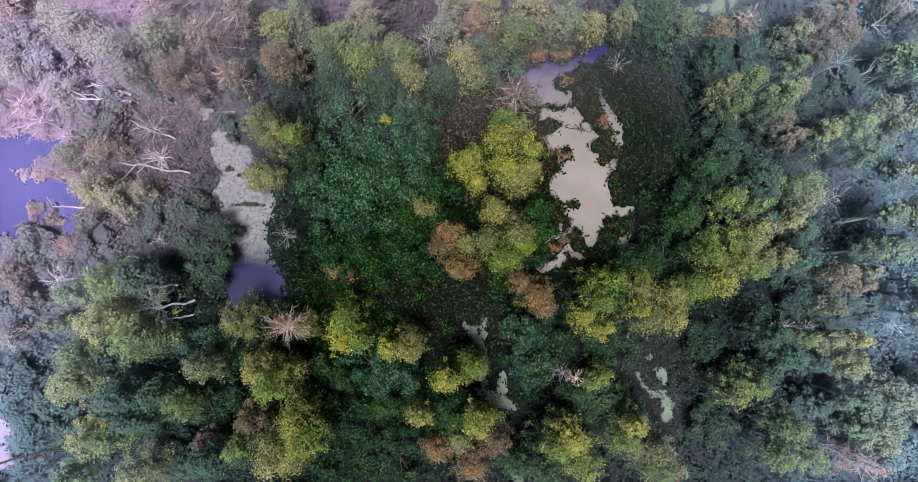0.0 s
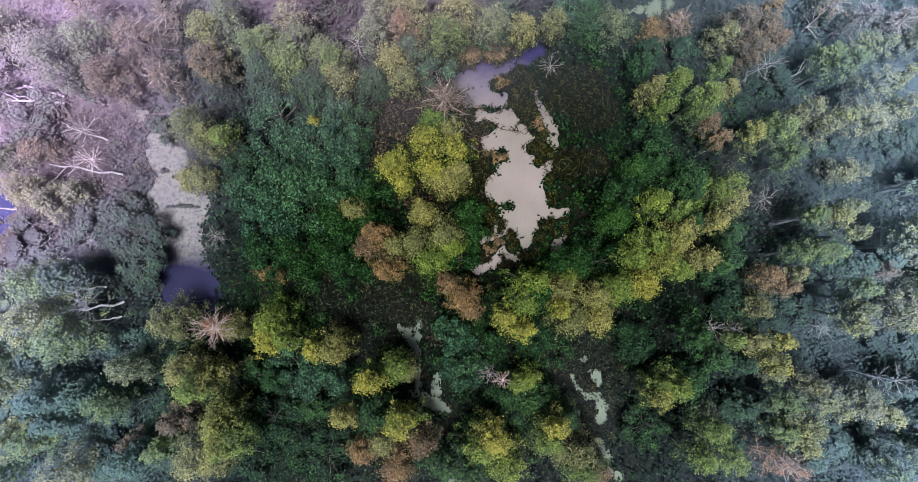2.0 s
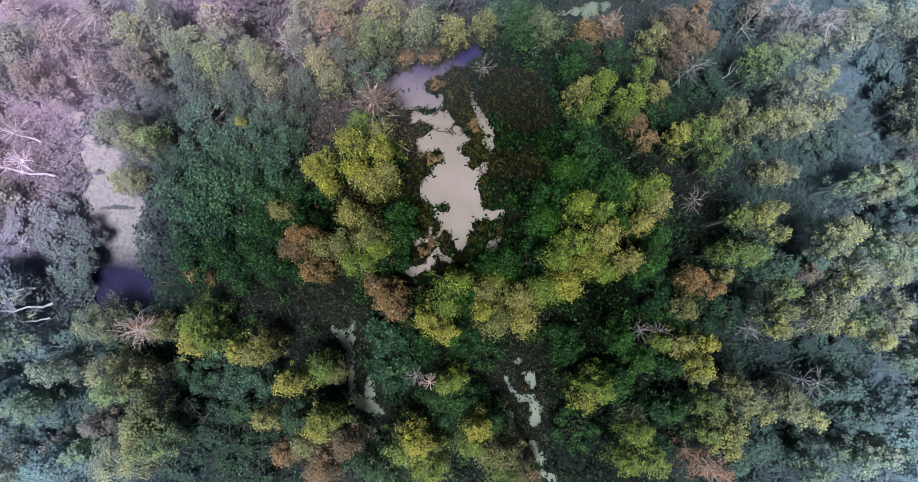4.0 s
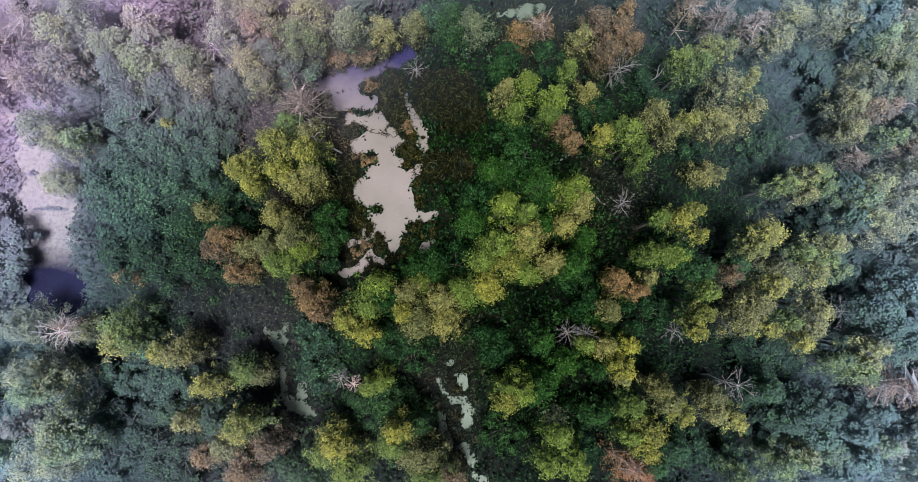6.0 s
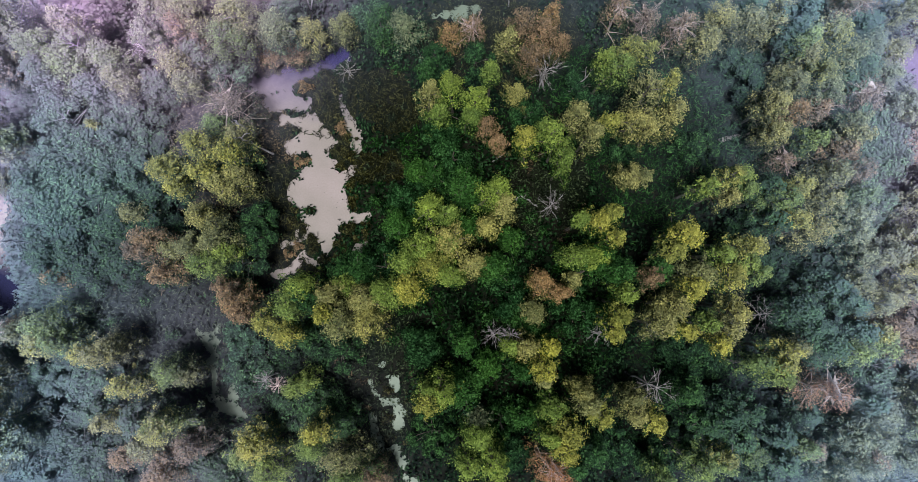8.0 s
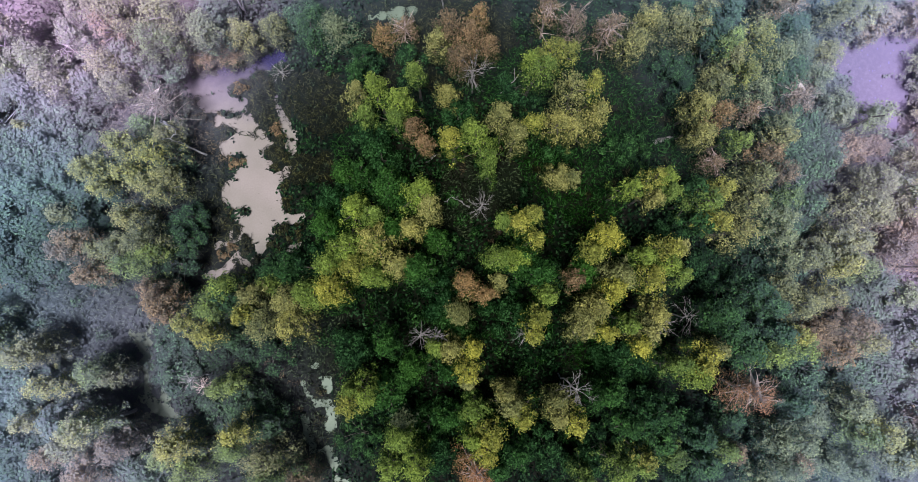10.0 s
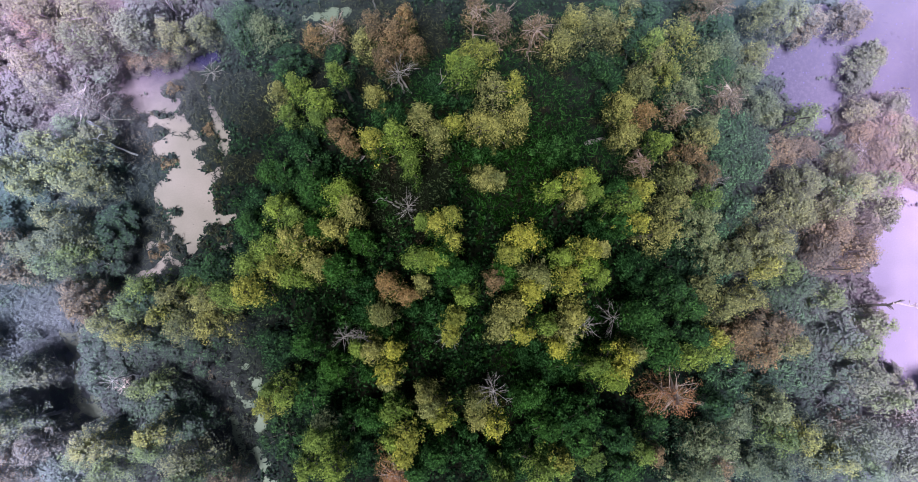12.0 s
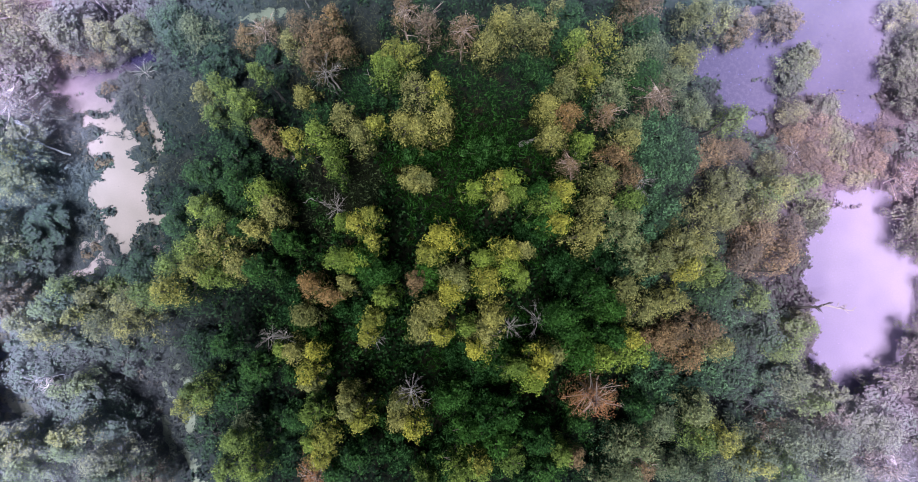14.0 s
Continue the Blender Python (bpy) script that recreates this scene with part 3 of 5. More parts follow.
    round_about = unit((at - heart) / np.array([r, r, deep * 0.75]))
    facing = unit(d * (1.1 if bushy else 0.75) + round_about * (0.3 if bushy else 0.7) + np.array([0, 0, 0.1]) + rng.normal(size=at.shape) * (0.28 if bushy else 0.42))
    # low and downward leaves turn darker, which paints the crown's shade
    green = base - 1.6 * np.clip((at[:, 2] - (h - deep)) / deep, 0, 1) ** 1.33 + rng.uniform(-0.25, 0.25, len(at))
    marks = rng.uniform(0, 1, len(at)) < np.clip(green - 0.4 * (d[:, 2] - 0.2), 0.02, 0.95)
    big = 0.175 if bushy else 0.155 if kind == "G" else 0.09 if kind == "S" else 0.128
    v, q = small_leaves(rng, at, facing, big, big * 0.72)
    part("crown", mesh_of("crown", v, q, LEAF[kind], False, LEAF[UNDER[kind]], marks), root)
    return root


def dead_tree(x, y, h, spread, pink=False, lean=(0, 0)):
    """A bare standing tree whose branches fan out at the top."""
    serial[0] += 1
    rng = np.random.default_rng(serial[0])
    z0 = float(ground_height(np.array(x), np.array(y)))
    root = tagged(new("dead_tree"), "bare dead tree with bleached spreading branches", "tree", group="dead trees of the swamp")
    root.location = (x, y, z0 - 0.1)
    k = np.linspace(0, 1, 6)
    spine = np.stack([lean[0] * k, lean[1] * k, k * h], 1) + np.concatenate([[[0, 0, 0]], rng.normal(size=(5, 3)) * 0.05])
    wood = RED_WOOD if pink else PALE_WOOD
    part("trunk", mesh_of("trunk", *tube(spine, np.linspace(0.07, 0.03, 6), 6), wood, True), root)
    for base, count, fork in ((spine[-1], 10, 7), (spine[-2], 7, 6)):
        pieces = spray(rng, base, spread, count, 0.022 if pink else 0.015, 0.6, fork)
        for i in range(count):
            part("branch", mesh_of("branch", *joined(pieces[i * (fork + 1):(i + 1) * (fork + 1)]), wood), root)
    return root


def fallen(x0, y0, z0, x1, y1, z1, thick, twigs=4, dark=False):
    """A fallen or leaning trunk from its foot to its tip, with some bare twigs."""
    serial[0] += 1
    rng = np.random.default_rng(serial[0])
    root = tagged(new("leaning_trunk" if dark else "fallen_trunk"), "dark bare trunk leaning out over the water" if dark else "bleached fallen trunk with broken branches", "dead tree", group="fallen trunks")
    root.location = (x0, y0, 0)
    a, b = np.array([0, 0, z0]), np.array([x1 - x0, y1 - y0, z1])
    k = np.linspace(0, 1, 7)[:, None]
    p = a + (b - a) * k
    p[1:6] += rng.normal(size=(5, 3)) * np.linalg.norm(b - a) * 0.018
    wood = DARK_WOOD if dark else BLEACHED
    part("trunk", mesh_of("trunk", *tube(p, np.linspace(thick, thick * 0.35, 7), 7), wood, True), root)
    ln = np.linalg.norm(b - a)
    for i in range(twigs):
        f = rng.uniform(0.45, 0.98)
        s = a + (b - a) * f
        d = unit(unit(b - a) + rng.normal(size=3) * np.array([0.8, 0.8, 0.35]))
        d[2] = abs(d[2])
        e = s + d * ln * rng.uniform(0.15, 0.38)
        pieces = [bough(rng, s, e, thick * 0.4, 0.012, 0.0, 4)]
        pieces.append(bough(rng, (s + e) / 2, (s + e) / 2 + unit(d + rng.normal(size=3) * 0.6) * ln * 0.12, thick * 0.25, 0.01, 0.0, 3))
        part("branch", mesh_of("branch", *joined(pieces), wood), root)
    return root


def tussock(x, y, rx, ry, h=0.6, brown=False):
    """A clump of sedge that stands in the water: a peat base and arching blades."""
    serial[0] += 1
    rng = np.random.default_rng(serial[0])
    root = tagged(new("sedge_tussock"), "low tussock of brown sedge standing in the pond" if brown else "low tussock of green sedge standing in the pond", "sedge", group="sedge tussocks in the pond")
    root.location = (x, y, -0.1)
    rings, sides = 5, 12
    v = []
    for i in range(rings):
        f = i / (rings - 1)
        for k in range(sides):
            a = 2 * np.pi * k / sides
            w = 0.8 + 0.3 * np.sin(3 * a + x) + 0.1 * rng.normal()
            v.append((rx * w * (1 - f * 0.95) * np.cos(a), ry * w * (1 - f * 0.95) * np.sin(a), 0.05 + h * 0.45 * f))
    q = [(i * sides + k, i * sides + (k + 1) % sides, (i + 1) * sides + (k + 1) % sides, (i + 1) * sides + k) for i in range(rings - 1) for k in range(sides)]
    part("base", mesh_of("base", np.array(v), np.array(q), SOIL, True), root)
    n = int(60 + 420 * rx * ry)
    a, f = rng.uniform(0, 2 * np.pi, n), np.sqrt(rng.uniform(0, 1, n)) * 1.1
    w = 0.8 + 0.3 * np.sin(3 * a + x)
    at = np.stack([rx * f * w * np.cos(a), ry * f * w * np.sin(a), 0.1 + h * (1 - f * f * 0.6) * rng.uniform(0.5, 1.0, n)], 1)
    facing = unit(np.stack([np.cos(a) * 0.5, np.sin(a) * 0.5, np.full(n, 0.8)], 1) + rng.normal(size=(n, 3)) * 0.35)
    part("foliage", mesh_of("foliage", *leaves(rng, at, facing, 0.28, 0.08), LEAF["B"] if brown else SEDGE), root)
    return root


# ---- the wood, plant by plant ----
plant("P", -25.16, 15.76, 6.8, 1.74)
plant("P", -22.07, 14.42, 6.8, 2.13)
plant("P", -20.24, 16.17, 6.8, 1.75)
plant("B", -18.84, 13.26, 5.5, 1.67)
plant("R", -17.39, 16.22, 5.0, 1.81)
plant("R", -15.25, 17.24, 5.0, 1.82)
plant("O", -11.74, 15.89, 7.2, 1.46)
plant("B", -11.39, 14.15, 6.6, 1.28)
plant("R", -15.52, 13.50, 4.0, 1.23)
plant("R", -20.42, 18.02, 5.0, 1.62)
plant("O", -12.85, 9.27, 6.5, 1.63)
plant("O", -11.91, 8.97, 5.5, 1.19)
plant("L", -11.35, 9.75, 5.5, 0.95)
plant("O", -14.28, 6.84, 3.0, 1.08)
plant("O", -12.70, 6.70, 3.5, 1.07)
plant("O", -24.63, 5.45, 5.0, 1.51)
plant("O", -23.04, 4.68, 5.0, 1.27)
plant("B", -24.71, 8.76, 3.0, 1.25)
plant("T", -25.00, 10.82, 3.0, 1.50)
plant("D", -18.89, 3.11, 2.4, 1.67)
plant("D", -16.99, 2.47, 3.0, 1.15)
plant("D", -16.42, 10.55, 2.5, 0.84)
plant("O", -21.89, 5.44, 3.5, 1.15)
plant("B", -26.55, 1.80, 3.5, 1.43)
plant("D", -25.62, 1.42, 3.0, 1.44)
plant("T", -21.23, 13.74, 3.0, 1.42)
plant("D", -17.52, 0.25, 3.0, 1.44)
plant("P", -27.12, 7.92, 3.0, 1.24)
plant("P", -27.50, 12.21, 4.0, 1.64)
plant("D", -21.96, 3.30, 2.4, 1.42)
plant("L", -21.49, -0.70, 8.4, 1.90)
plant("Y", -22.09, -3.36, 8.6, 1.74)
plant("Y", -23.17, -6.19, 8.6, 1.73)
plant("L", -20.15, -3.76, 8.0, 1.76)
plant("G", -20.05, -0.53, 7.4, 1.42)
plant("L", -23.56, -1.27, 7.6, 1.27)
plant("L", -23.70, -4.85, 8.0, 1.32)
plant("Y", -24.07, -7.10, 8.4, 1.23)
plant("G", -22.17, -5.73, 6.5, 1.29)
plant("O", -24.64, -2.93, 7.2, 0.94)
plant("O", -14.07, -3.36, 5.5, 1.55)
plant("O", -10.06, -3.41, 4.6, 1.19)
plant("O", -12.62, -6.33, 7.2, 1.57)
plant("L", -11.99, -7.04, 8.4, 1.45)
plant("O", -10.97, -6.50, 7.2, 1.42)
plant("P", -16.26, -6.40, 6.8, 1.32)
plant("G", -18.50, -7.77, 7.4, 1.30)
plant("L", -17.03, -8.62, 7.6, 1.18)
plant("G", -21.38, -8.32, 7.4, 1.55)
plant("Y", -22.54, -9.83, 8.2, 1.52)
plant("L", -21.20, -10.06, 7.6, 1.32)
plant("G", -19.89, -9.38, 7.4, 1.26)
plant("B", -13.12, -9.15, 6.6, 1.28)
plant("B", -16.13, -10.98, 5.0, 0.93)
plant("Y", -10.00, -8.78, 8.4, 1.45)
plant("O", -10.88, -11.45, 8.2, 1.63)
plant("L", -9.31, -10.00, 7.6, 1.10)
plant("L", -13.43, -10.91, 7.6, 1.03)
plant("G", -14.74, -12.04, 8.0, 1.45)
plant("O", -19.33, -12.28, 7.2, 1.66)
plant("L", -23.44, -12.19, 7.6, 1.17)
plant("G", -17.42, -12.30, 5.0, 1.16)
plant("D", -19.04, -11.80, 4.0, 1.39)
plant("D", -17.02, -8.81, 3.5, 1.61)
plant("T", -17.93, -4.99, 2.6, 1.48)
plant("D", -15.74, -5.33, 3.0, 1.43)
plant("D", -9.60, -11.99, 3.0, 1.62)
plant("D", -8.91, -6.89, 3.0, 1.22)
plant("P", -10.80, 16.86, 6.8, 1.56)
plant("B", -11.74, 14.39, 6.6, 1.36)
plant("L", -8.64, 14.98, 6.4, 1.56)
plant("L", -7.51, 15.46, 6.4, 1.25)
plant("L", -6.29, 13.95, 6.0, 1.89)
plant("G", -8.39, 13.42, 6.0, 1.49)
plant("L", -5.48, 15.10, 6.6, 1.09)
plant("L", -3.79, 14.05, 6.0, 1.77)
plant("G", -5.11, 12.60, 5.5, 1.67)
plant("O", -3.18, 13.01, 5.5, 1.39)
plant("O", -6.41, 16.94, 7.2, 1.16)
plant("P", -1.23, 15.96, 6.8, 1.16)
plant("P", -0.90, 17.33, 6.8, 0.97)
plant("O", 0.01, 17.38, 7.2, 1.47)
plant("B", 1.54, 16.44, 6.6, 1.17)
plant("O", 2.28, 17.20, 7.2, 1.35)
plant("L", 3.49, 16.27, 6.0, 1.66)
plant("O", 0.67, 14.43, 5.5, 1.31)
plant("G", -1.22, 13.30, 4.5, 1.46)
plant("O", 1.13, 13.18, 5.0, 1.20)
plant("O", 4.93, 17.22, 7.2, 1.62)
plant("P", 6.57, 16.89, 6.0, 1.50)
plant("O", 9.13, 16.87, 5.0, 1.21)
plant("G", 7.91, 18.28, 5.0, 1.42)
plant("O", 11.10, 17.49, 5.0, 1.21)
plant("B", 7.37, 16.34, 1.8, 1.12)
plant("B", 5.65, 16.09, 1.6, 0.95)
plant("R", 3.93, 11.60, 5.0, 1.68)
plant("G", 13.81, 17.46, 4.0, 1.48)
plant("P", 15.62, 17.68, 4.0, 1.48)
plant("T", 12.98, 18.70, 4.0, 1.44)
plant("G", 1.50, 15.35, 4.5, 1.22)
plant("T", 2.84, 14.44, 3.5, 1.24)
plant("T", -7.41, 10.41, 4.6, 2.01)
plant("T", -4.99, 9.43, 4.6, 1.93)
plant("T", -6.39, 7.39, 4.8, 2.08)
plant("T", -9.20, 5.44, 4.5, 1.52)
plant("T", -5.32, 5.24, 4.8, 1.99)
plant("T", -7.88, 3.47, 4.6, 1.91)
plant("T", -3.99, 6.88, 4.4, 1.85)
plant("D", -3.66, 3.51, 4.4, 1.84)
plant("D", -5.74, 1.53, 4.4, 2.08)
plant("D", -8.38, 1.32, 4.2, 1.60)
plant("D", -3.34, 0.98, 4.0, 1.69)
plant("T", -7.49, 5.61, 4.8, 1.83)
plant("T", -4.12, 10.97, 4.0, 1.43)
plant("T", -3.25, 8.95, 4.0, 1.30)
plant("D", -10.51, 7.44, 3.0, 1.24)
plant("R", -11.07, 9.17, 2.5, 0.92)
plant("D", -1.84, 5.85, 3.2, 1.44)
plant("D", -2.81, 10.34, 3.2, 1.66)
plant("Y", -4.66, 9.83, 5.2, 0.48)
plant("D", -10.38, 9.08, 3.0, 0.91)
plant("D", -1.86, 4.24, 3.0, 1.44)
plant("G", -2.68, 6.65, 3.2, 1.24)
plant("Y", 0.40, 7.10, 7.0, 1.14)
plant("Y", 1.52, 7.95, 7.2, 1.14)
plant("Y", 2.61, 8.56, 7.4, 1.36)
plant("Y", 3.46, 7.32, 7.0, 1.22)
plant("Y", 1.11, 6.30, 6.6, 0.92)
plant("Y", 4.49, 8.49, 6.8, 1.23)
plant("O", 3.78, 6.02, 6.0, 1.40)
plant("O", 4.78, 6.59, 5.5, 1.02)
plant("L", 2.99, 10.20, 5.0, 1.20)
plant("O", 4.31, 9.82, 4.0, 1.14)
plant("O", -2.47, 4.26, 5.0, 1.11)
plant("O", 2.31, 4.01, 6.0, 1.16)
plant("O", 3.83, 2.99, 7.2, 1.28)
plant("O", 2.18, 2.30, 6.0, 1.24)
plant("L", 3.46, 1.16, 6.4, 1.38)
plant("L", 4.46, 2.13, 6.0, 1.08)
plant("B", -0.36, 2.06, 6.6, 1.30)
plant("B", -0.78, 1.31, 6.6, 0.99)
plant("B", 0.16, 0.78, 5.5, 1.17)
plant("O", 0.73, 1.56, 5.0, 1.02)
plant("B", 5.27, -1.24, 6.6, 1.21)
plant("B", 5.85, -2.16, 6.6, 0.91)
plant("B", 4.21, -0.52, 5.5, 0.93)
plant("B", -7.89, 0.16, 3.5, 1.01)
plant("D", 5.28, 3.02, 4.0, 1.21)
plant("D", 5.42, 4.30, 3.0, 1.15)
plant("D", 4.82, 1.05, 3.5, 1.22)
plant("L", -6.88, -2.67, 6.0, 1.38)
plant("L", -6.26, -3.97, 6.0, 1.15)
plant("Y", -7.82, -4.41, 6.2, 1.22)
plant("Y", -4.73, -4.66, 6.4, 0.91)
plant("O", -3.20, -4.28, 7.2, 1.27)
plant("O", -2.89, -4.36, 5.5, 1.01)
plant("T", -5.70, -6.32, 5.0, 1.40)
plant("T", -4.15, -6.87, 5.0, 1.32)
plant("G", -7.32, -7.04, 4.0, 0.95)
plant("Y", -0.24, -6.63, 8.2, 1.16)
plant("L", 0.38, -6.26, 6.5, 1.28)
plant("O", 1.34, -6.20, 5.5, 1.00)
plant("O", -2.35, -9.16, 7.2, 0.96)
plant("G", -0.82, -9.00, 7.4, 1.33)
plant("Y", 0.57, -9.35, 8.2, 1.23)
plant("L", 1.38, -9.21, 8.0, 1.23)
plant("B", 2.03, -10.57, 6.6, 1.35)
plant("B", -1.06, -11.14, 6.6, 1.23)
plant("B", 0.79, -11.84, 6.6, 1.57)
plant("O", 0.25, -10.81, 7.2, 1.11)
plant("Y", -10.08, -9.09, 8.2, 1.52)
plant("L", -9.48, -10.44, 7.6, 1.54)
plant("O", -10.75, -11.43, 7.2, 1.47)
plant("D", -6.05, -11.27, 3.0, 1.81)
plant("D", -7.70, -9.72, 3.0, 1.41)
plant("D", -3.86, -12.31, 3.4, 1.40)
plant("G", -5.13, -8.84, 3.5, 1.04)
plant("Y", 6.96, -9.65, 8.2, 1.23)
plant("L", 6.05, -10.56, 7.6, 1.17)
plant("L", 7.76, -11.53, 7.6, 1.53)
plant("G", 5.75, -11.95, 7.4, 1.46)
plant("Y", 7.34, -10.69, 8.2, 1.01)
plant("L", 10.06, -10.28, 7.6, 1.32)
plant("Y", 10.92, -9.62, 8.2, 1.08)
plant("O", 11.82, -11.25, 7.2, 1.55)
plant("L", 12.60, -12.02, 7.6, 1.38)
plant("G", 9.91, -8.75, 4.4, 1.81)
plant("D", 8.31, -9.02, 4.0, 1.58)
plant("G", 11.54, -9.56, 5.0, 1.55)
plant("L", 8.84, -7.26, 5.5, 0.92)
plant("L", 9.39, -6.58, 5.0, 0.86)
plant("G", 8.00, -8.18, 4.5, 0.94)
plant("T", 4.36, -4.09, 3.5, 1.05)
plant("T", 4.85, -4.92, 3.0, 1.14)
plant("T", 5.42, -6.22, 3.6, 1.12)
plant("T", 5.00, -7.03, 3.4, 1.05)
plant("D", 6.44, -4.91, 3.0, 1.38)
plant("D", 1.83, -11.86, 3.5, 1.12)
plant("G", 3.75, -12.51, 6.0, 1.28)
plant("B", 13.86, -12.70, 5.0, 1.31)
plant("L", 8.96, -0.28, 7.6, 1.23)
plant("L", 8.29, -1.37, 7.8, 1.26)
plant("Y", 7.85, -2.43, 8.2, 0.95)
plant("Y", 8.41, -3.39, 8.2, 1.09)
plant("G", 9.86, -1.55, 7.4, 1.12)
plant("O", 10.99, -1.00, 7.2, 1.12)
plant("Y", 10.88, -1.52, 8.2, 0.73)
plant("O", 12.04, -2.27, 7.2, 1.35)
plant("O", 13.49, -1.16, 7.2, 1.35)
plant("O", 13.88, -2.44, 7.2, 1.27)
plant("L", 15.16, -0.78, 7.6, 1.49)
plant("Y", 16.43, 0.03, 8.2, 1.32)
plant("G", 12.72, 0.89, 5.0, 1.34)
plant("G", 11.32, 0.30, 4.5, 1.19)
plant("D", 10.02, -4.09, 3.0, 1.38)
plant("D", 11.23, -4.87, 3.0, 1.22)
plant("G", 9.46, -3.58, 4.6, 1.03)
plant("D", 14.23, 1.10, 4.5, 1.35)
plant("L", 12.20, -0.08, 5.5, 1.01)
plant("G", 17.64, 15.31, 5.0, 0.97)
plant("G", 17.06, 14.10, 5.0, 0.90)
plant("L", 18.74, 12.08, 7.4, 0.98)
plant("L", 20.38, 11.56, 8.0, 1.07)
plant("L", 21.34, 13.18, 7.6, 0.78)
plant("L", 19.69, 10.81, 7.2, 0.92)
plant("O", 17.18, 11.75, 6.4, 0.94)
plant("L", 17.46, 10.59, 6.4, 0.93)
plant("D", 17.96, 9.74, 4.5, 1.14)
plant("D", 18.88, 8.31, 4.5, 1.18)
plant("G", 16.53, 7.26, 5.0, 1.11)
plant("G", 17.70, 6.64, 5.0, 0.89)
plant("G", 19.37, 5.98, 6.6, 1.39)
plant("L", 17.12, 4.45, 6.6, 1.12)
plant("L", 18.61, 4.05, 7.0, 0.85)
plant("L", 20.81, 5.33, 7.4, 1.30)
plant("O", 22.03, 4.38, 7.0, 1.17)
plant("O", 21.40, 3.33, 7.0, 0.91)
plant("L", 16.95, 2.75, 6.8, 1.22)
plant("L", 16.03, 1.73, 7.0, 1.36)
plant("Y", 17.51, 1.06, 7.6, 1.28)
plant("O", 19.33, 2.17, 7.6, 1.28)
plant("L", 19.18, 0.90, 7.0, 1.17)
plant("O", 20.64, 1.09, 7.2, 1.16)
plant("G", 21.73, 0.73, 7.4, 1.22)
plant("G", 15.20, 3.81, 5.0, 1.19)
plant("G", 19.79, 3.58, 6.0, 1.07)
plant("D", 15.95, 5.82, 4.6, 1.20)
plant("L", 18.62, 2.01, 7.0, 0.84)
plant("G", 22.88, 2.29, 5.5, 1.01)
plant("B", 21.30, 10.13, 6.0, 0.81)
plant("B", 21.99, 8.97, 6.0, 0.81)
plant("O", 23.29, 12.89, 4.0, 0.84)
plant("B", 23.34, 16.80, 6.6, 1.21)
plant("B", 24.49, 16.22, 6.6, 1.34)
plant("B", 24.00, 15.04, 6.0, 1.15)
plant("B", 25.84, 16.02, 5.5, 0.96)
plant("O", 22.50, 16.36, 5.6, 1.10)
plant("B", 25.17, 17.63, 6.0, 0.95)
plant("R", 19.93, 17.65, 3.0, 1.23)
plant("B", 18.71, 17.43, 2.4, 1.02)
plant("Y", 23.83, 8.68, 7.0, 0.92)
plant("L", 24.49, 9.68, 6.4, 0.67)
plant("L", 25.59, 8.58, 7.6, 1.04)
plant("L", 25.99, 7.41, 7.0, 0.92)
plant("O", 26.91, 10.12, 8.0, 1.09)
plant("Y", 28.16, 10.31, 8.0, 0.84)
plant("O", 27.62, 9.35, 7.6, 0.97)
plant("L", 28.86, 13.61, 8.0, 1.17)
plant("Y", 30.36, 14.45, 8.6, 0.96)
plant("Y", 29.86, 13.76, 8.4, 0.96)
plant("L", 28.95, 14.76, 7.0, 0.93)
plant("O", 31.42, 11.64, 8.0, 1.16)
plant("O", 32.45, 10.51, 7.6, 1.17)
plant("O", 30.66, 10.47, 7.4, 1.04)
plant("Y", 32.71, 12.03, 8.0, 0.84)
plant("O", 31.52, 10.18, 7.0, 0.92)
plant("O", 30.86, 7.51, 4.6, 1.10)
plant("O", 31.45, 7.12, 4.6, 0.76)
plant("D", 28.04, 13.83, 3.4, 1.25)
plant("D", 30.94, 9.81, 3.0, 1.00)
plant("D", 20.34, 15.55, 3.0, 1.08)
plant("D", 24.03, 11.83, 3.0, 1.07)
plant("Y", 27.49, 3.93, 8.4, 0.85)
plant("Y", 28.65, 4.30, 8.4, 0.70)
plant("L", 27.02, 3.70, 7.6, 0.64)
plant("L", 26.34, 1.49, 7.6, 1.09)
plant("L", 28.34, 1.79, 7.8, 1.08)
plant("Y", 28.45, 2.49, 8.4, 0.63)
plant("G", 27.77, 0.70, 7.4, 0.96)
plant("G", 29.15, 0.71, 8.0, 1.08)
plant("Y", 29.25, -1.18, 8.6, 0.94)
plant("Y", 28.93, -2.25, 8.4, 0.81)
plant("L", 29.78, -0.30, 8.0, 0.82)
plant("B", 31.26, 0.51, 7.0, 0.78)
plant("B", 24.71, -0.28, 6.4, 1.05)
plant("O", 24.40, -1.49, 6.0, 1.06)
plant("B", 25.64, -0.73, 6.0, 0.79)
plant("O", 26.69, -0.35, 5.5, 0.67)
plant("D", 27.51, -1.95, 3.4, 1.39)
plant("D", 23.13, -0.79, 3.5, 1.39)
plant("D", 23.96, -3.17, 3.2, 1.40)
plant("D", 27.81, 2.40, 4.0, 1.04)
plant("Y", 33.27, 3.10, 9.0, 1.12)
plant("Y", 32.68, 2.05, 8.6, 1.00)
plant("Y", 36.35, 2.63, 8.4, 1.07)
plant("L", 35.79, 1.92, 8.0, 0.89)
